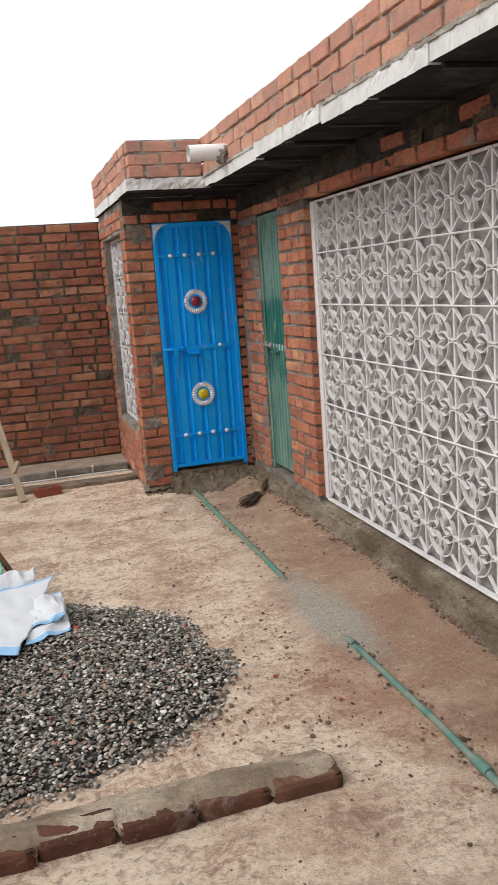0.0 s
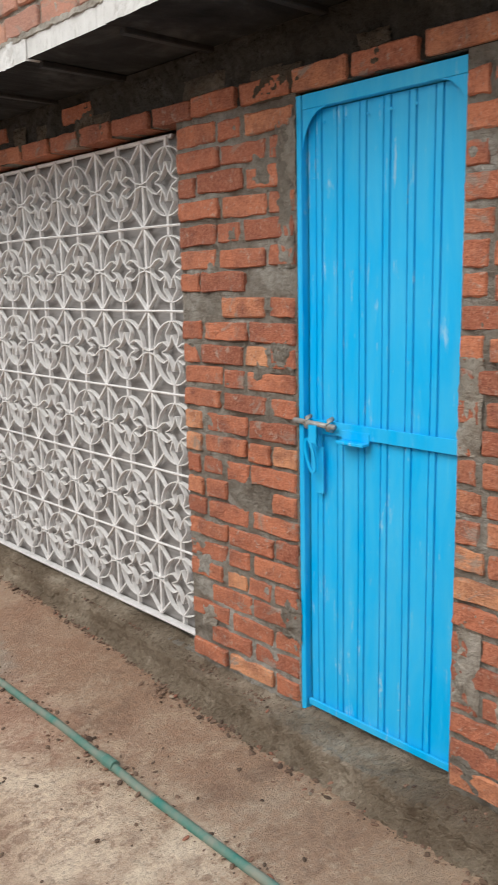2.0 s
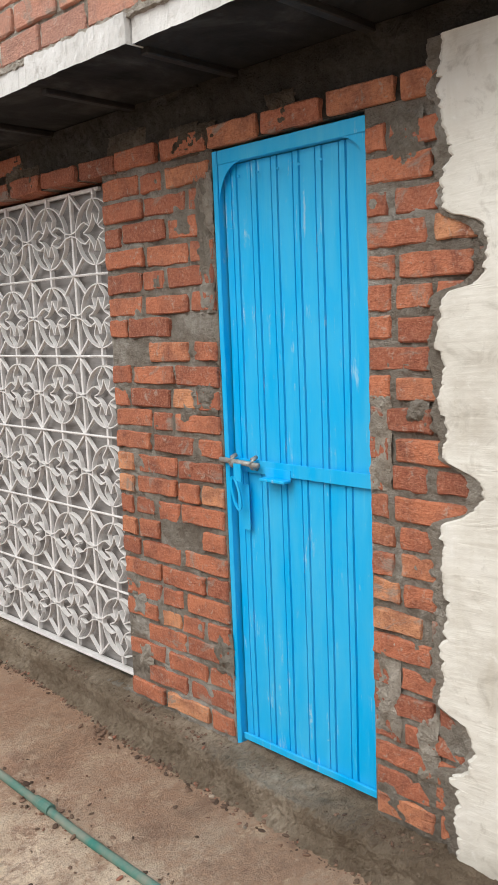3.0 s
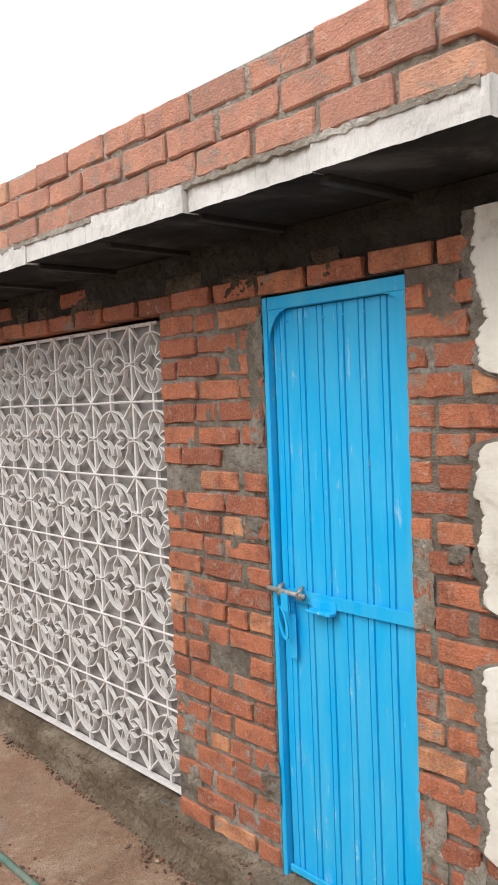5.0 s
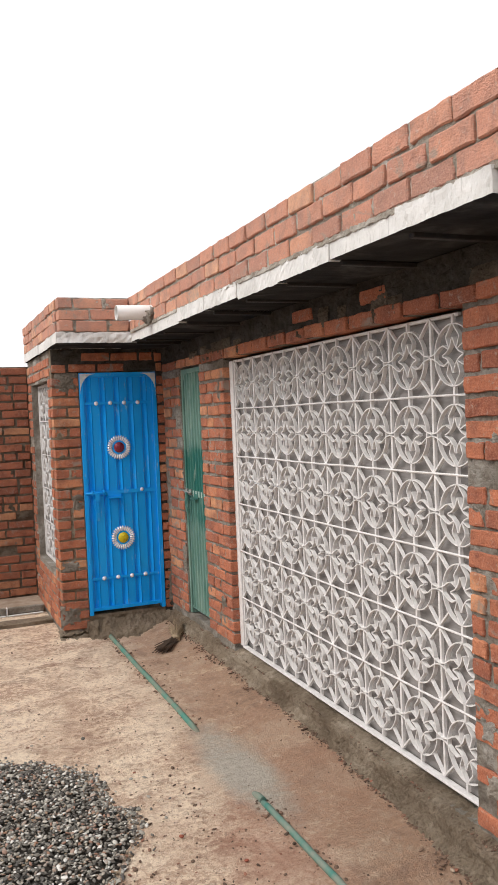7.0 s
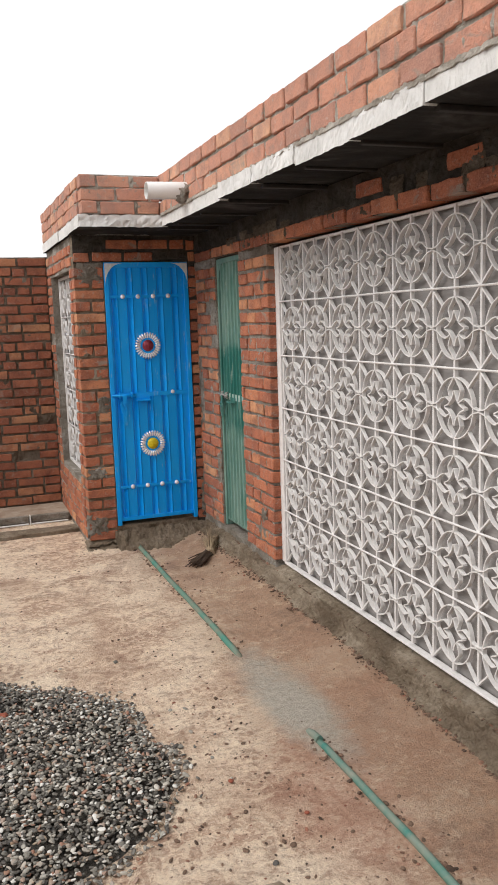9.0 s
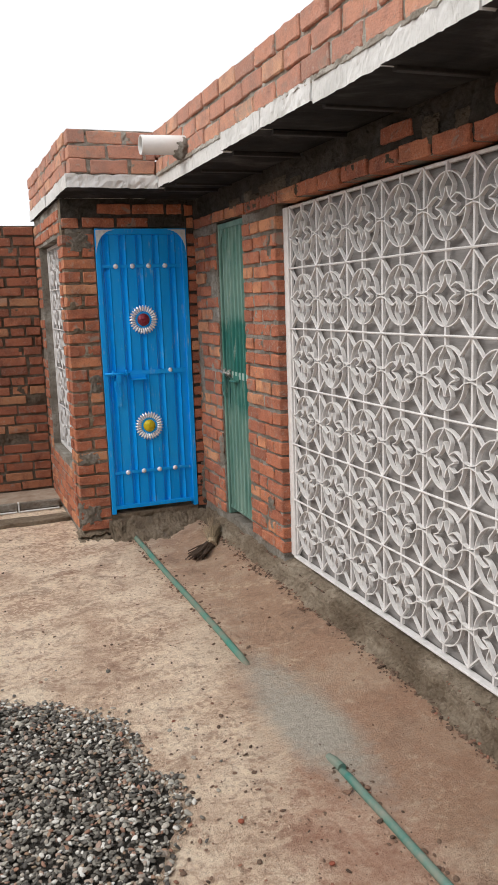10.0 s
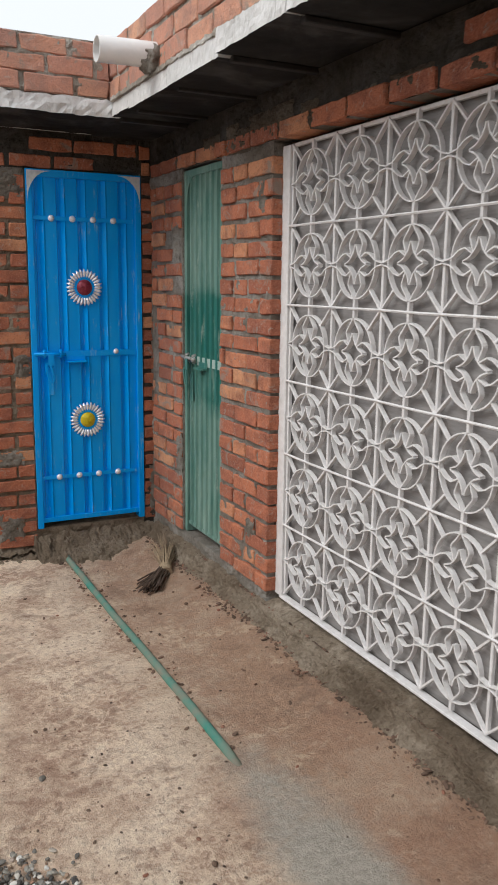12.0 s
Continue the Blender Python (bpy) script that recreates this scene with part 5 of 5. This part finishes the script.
def build_wood():
    p = thing("wooden_plank", 0, 0, 0, label="weathered wooden plank leaning against the brick wall", category="plank")
    bar("board", (-0.035, 6.96, 0.004), (-0.275, 8.115, 1.10), 0.052, 0.030, WOOD, p, seed=2)
    bar("batten", (-0.080, 7.10, 0.22), (-0.035, 7.155, 0.30), 0.035, 0.030, WOOD, p, "short nailed batten", seed=5, cuts=2)
    t = thing("tool_handle", 0, 0, 0, label="dark round wooden tool handle stuck in behind the sack", category="tool")
    bm = bmesh.new()
    tube(bm, [(-0.115 - 0.35 * k / 8, 5.0 + 0.02 * k, 0.004 + 0.085 * k) for k in range(9)], 0.017, 12)
    part("handle", bm, DARK_WOOD, t, smooth=True)
    g = thing("plastic_cup", -0.215, 4.98, 0.0, label="sea-green plastic mug lying behind the sack", category="mug")
    bm = bmesh.new()
    tube(bm, [(-0.12, 0, 0.072), (0.012, 0, 0.076), (0.018, 0, 0.076)], 0.072, 24, (0.85, 1.0, 1.05))
    part("cup", bm, GREEN_PLASTIC, g, smooth=False)


def build_loose_brick():
    b = thing("loose_brick", 0.165, 7.10, 0.036, 12, "single loose red brick lying on the floor", "brick")
    bm = bbox(-0.105, 0.105, -0.052, 0.052, -0.035, 0.035, 0.006, 2)
    for v in bm.verts:
        v.co += Vector((noise.noise(v.co * 18), noise.noise(v.co * 18 + Vector((3, 3, 3))), noise.noise(v.co * 18 + Vector((7, 3, 1))))) * 0.005
    part("brick_body", bm, BRICK_LOOSE, b)
    # dark plate set proud; its tone stands in for the hollow's shade
    part("frog", bbox(-0.07, 0.07, -0.025, 0.025, 0.0325, 0.0365, 0.001), BRICK_DARK, b, "dark plate standing in for the shaded frog in the top")
    rng = random.Random(8)
    for x, y, s in ((0.13, 4.10, 0.021), (0.04, 3.60, 0.020), (0.86, 3.33, 0.010), (1.03, 3.05, 0.009), (-0.03, 3.28, 0.018)):
        c = thing("brick_chip", x, y, 0.05 if x < 0.5 else 0.008, rng.uniform(0, 360), "small broken chip of red brick", "brick chip", "brick chips on the floor")
        bm = bmesh.new()
        bmesh.ops.create_icosphere(bm, subdivisions=2, radius=s)
        for v in bm.verts:
            v.co *= 1 + 0.35 * noise.noise(v.co * 60 + Vector((x * 50, y, 0)))
            v.co.z *= 0.6
        part("chip", bm, BRICK_LOOSE, c)


def build_scraps():
    """Curled dry leaves and flakes of mud lying before the brick kerb."""
    for x, y, s, turn, material, name, label in ((0.02, 2.36, 0.030, 20, DRY_LEAF, "dry_leaf", "curled grey-brown dry leaf on the floor"),
                                                 (0.00, 2.20, 0.026, 75, DRY_LEAF, "dry_leaf", "curled grey-brown dry leaf on the floor"),
                                                 (0.24, 2.30, 0.016, 130, MUD_TAN, "mud_flake", "thin flake of dried mud on the floor")):
        bm = bmesh.new()
        g = []
        for i in range(9):
            a = 2 * i / 8 - 1
            row = []
            for j in range(5):
                b = j / 2 - 1
                w = s * 0.55 * math.sqrt(max(0.02, 1 - a * a))
                row.append(bm.verts.new((a * s, b * w, 0.008 + 0.010 * b * b * (1 - a * a) + 0.006 * noise.noise(Vector((a * 2 + x * 9, b * 2, y * 7))))))
            g.append(row)
        for p, q in zip(g, g[1:]):
            for j in range(4):
                bm.faces.new((p[j], p[j + 1], q[j + 1], q[j]))
        ext = bmesh.ops.extrude_face_region(bm, geom=bm.faces[:])
        bmesh.ops.translate(bm, verts=[v for v in ext["geom"] if isinstance(v, bmesh.types.BMVert)], vec=(0, 0, -0.002))
        ob = new(name, mesh_of(name, bm, material, smooth=True))
        ob.matrix_basis = pose(x, y, 0.0, 0, 0, turn)
        tagged(ob, label, name.replace("_", " "))


DRY_LEAF = simple_material("dry_leaf", (0.23, 0.19, 0.145), (0.12, 0.09, 0.065), 0.8, 0, 60, 0.4)
BRICK_LOOSE = simple_material("loose_brick_clay", (0.30, 0.085, 0.048), (0.17, 0.055, 0.036), 0.9, 0, 22, 0.7, depth=0.006)


def build_broom():
    b = thing("straw_broom", 0, 0, 0, label="worn bundle of dry straw used as a hand broom", category="broom")
    rng = random.Random(12)
    tie = Vector((1.655, 6.03, 0.045))
    for k in range(110):
        # fanned sweeping end, leaning back up towards the wall
        bm = bmesh.new()
        tip = Vector((1.74 + rng.uniform(-0.07, 0.10), 6.30 + rng.uniform(-0.06, 0.10), rng.uniform(0.02, 0.14)))
        root = tie + Vector((rng.uniform(-0.02, 0.02), rng.uniform(-0.02, 0.02), rng.uniform(-0.025, 0.02)))
        midp = (tip + root) / 2 + Vector((0, 0, rng.uniform(0.0, 0.03)))
        tube(bm, [root, midp, tip], 0.0026, 5, (1, 0.8, 0.4))
        part("straw", bm, STRAW, b)
    for k in range(70):
        bm = bmesh.new()
        end = Vector((1.49 + rng.uniform(-0.035, 0.06), 5.875 + rng.uniform(-0.05, 0.06), rng.uniform(0.006, 0.055)))
        root = tie + Vector((rng.uniform(-0.025, 0.025), rng.uniform(-0.03, 0.03), rng.uniform(-0.032, 0.02)))
        tube(bm, [root, (root + end) / 2 + Vector((0, 0, rng.uniform(0, 0.012))), end], 0.0042, 5, (1, 1, 0.9))
        part("stalk", bm, DARK_STRAW, b)
    bm = bmesh.new()
    d = (Vector((1.74, 6.30, 0.1)) - tie).normalized()
    tube(bm, [tie - d * 0.03, tie, tie + d * 0.03], 0.034, 14, (1.0, 0.92, 0.98))
    part("binding", bm, STRAW, b, "cord binding")


def build_rest():
    plain_wall("wall_west", -3.6, -3.4, -4.2, 8.4, 0, 2.2, "plain boundary wall closing the yard")
    plain_wall("wall_rear", 3.9, 4.1, -4.2, 8.4, 0, 2.26, "plain rear wall of the rooms")
    plain_wall("wall_far_south", -3.4, 3.9, -4.2, -4.0, 0, 2.5, "plain boundary wall closing the yard")
    plain_wall("wall_inner", 2.06, 3.9, 1.06, 1.16, 0, 2.26, "plain end wall of the rooms")


build_ground()
build_plinth()
build_plaster()
build_roof()
build_ledge()
build_rest()
build_door_b()
build_door_a()
build_green_door()
build_grille_gate()
build_window()
build_spout()
build_pipe()
build_kerb()
build_gravel()
build_sack()
build_wood()
build_loose_brick()
build_scraps()
build_broom()
build_walls()
build_parapet()
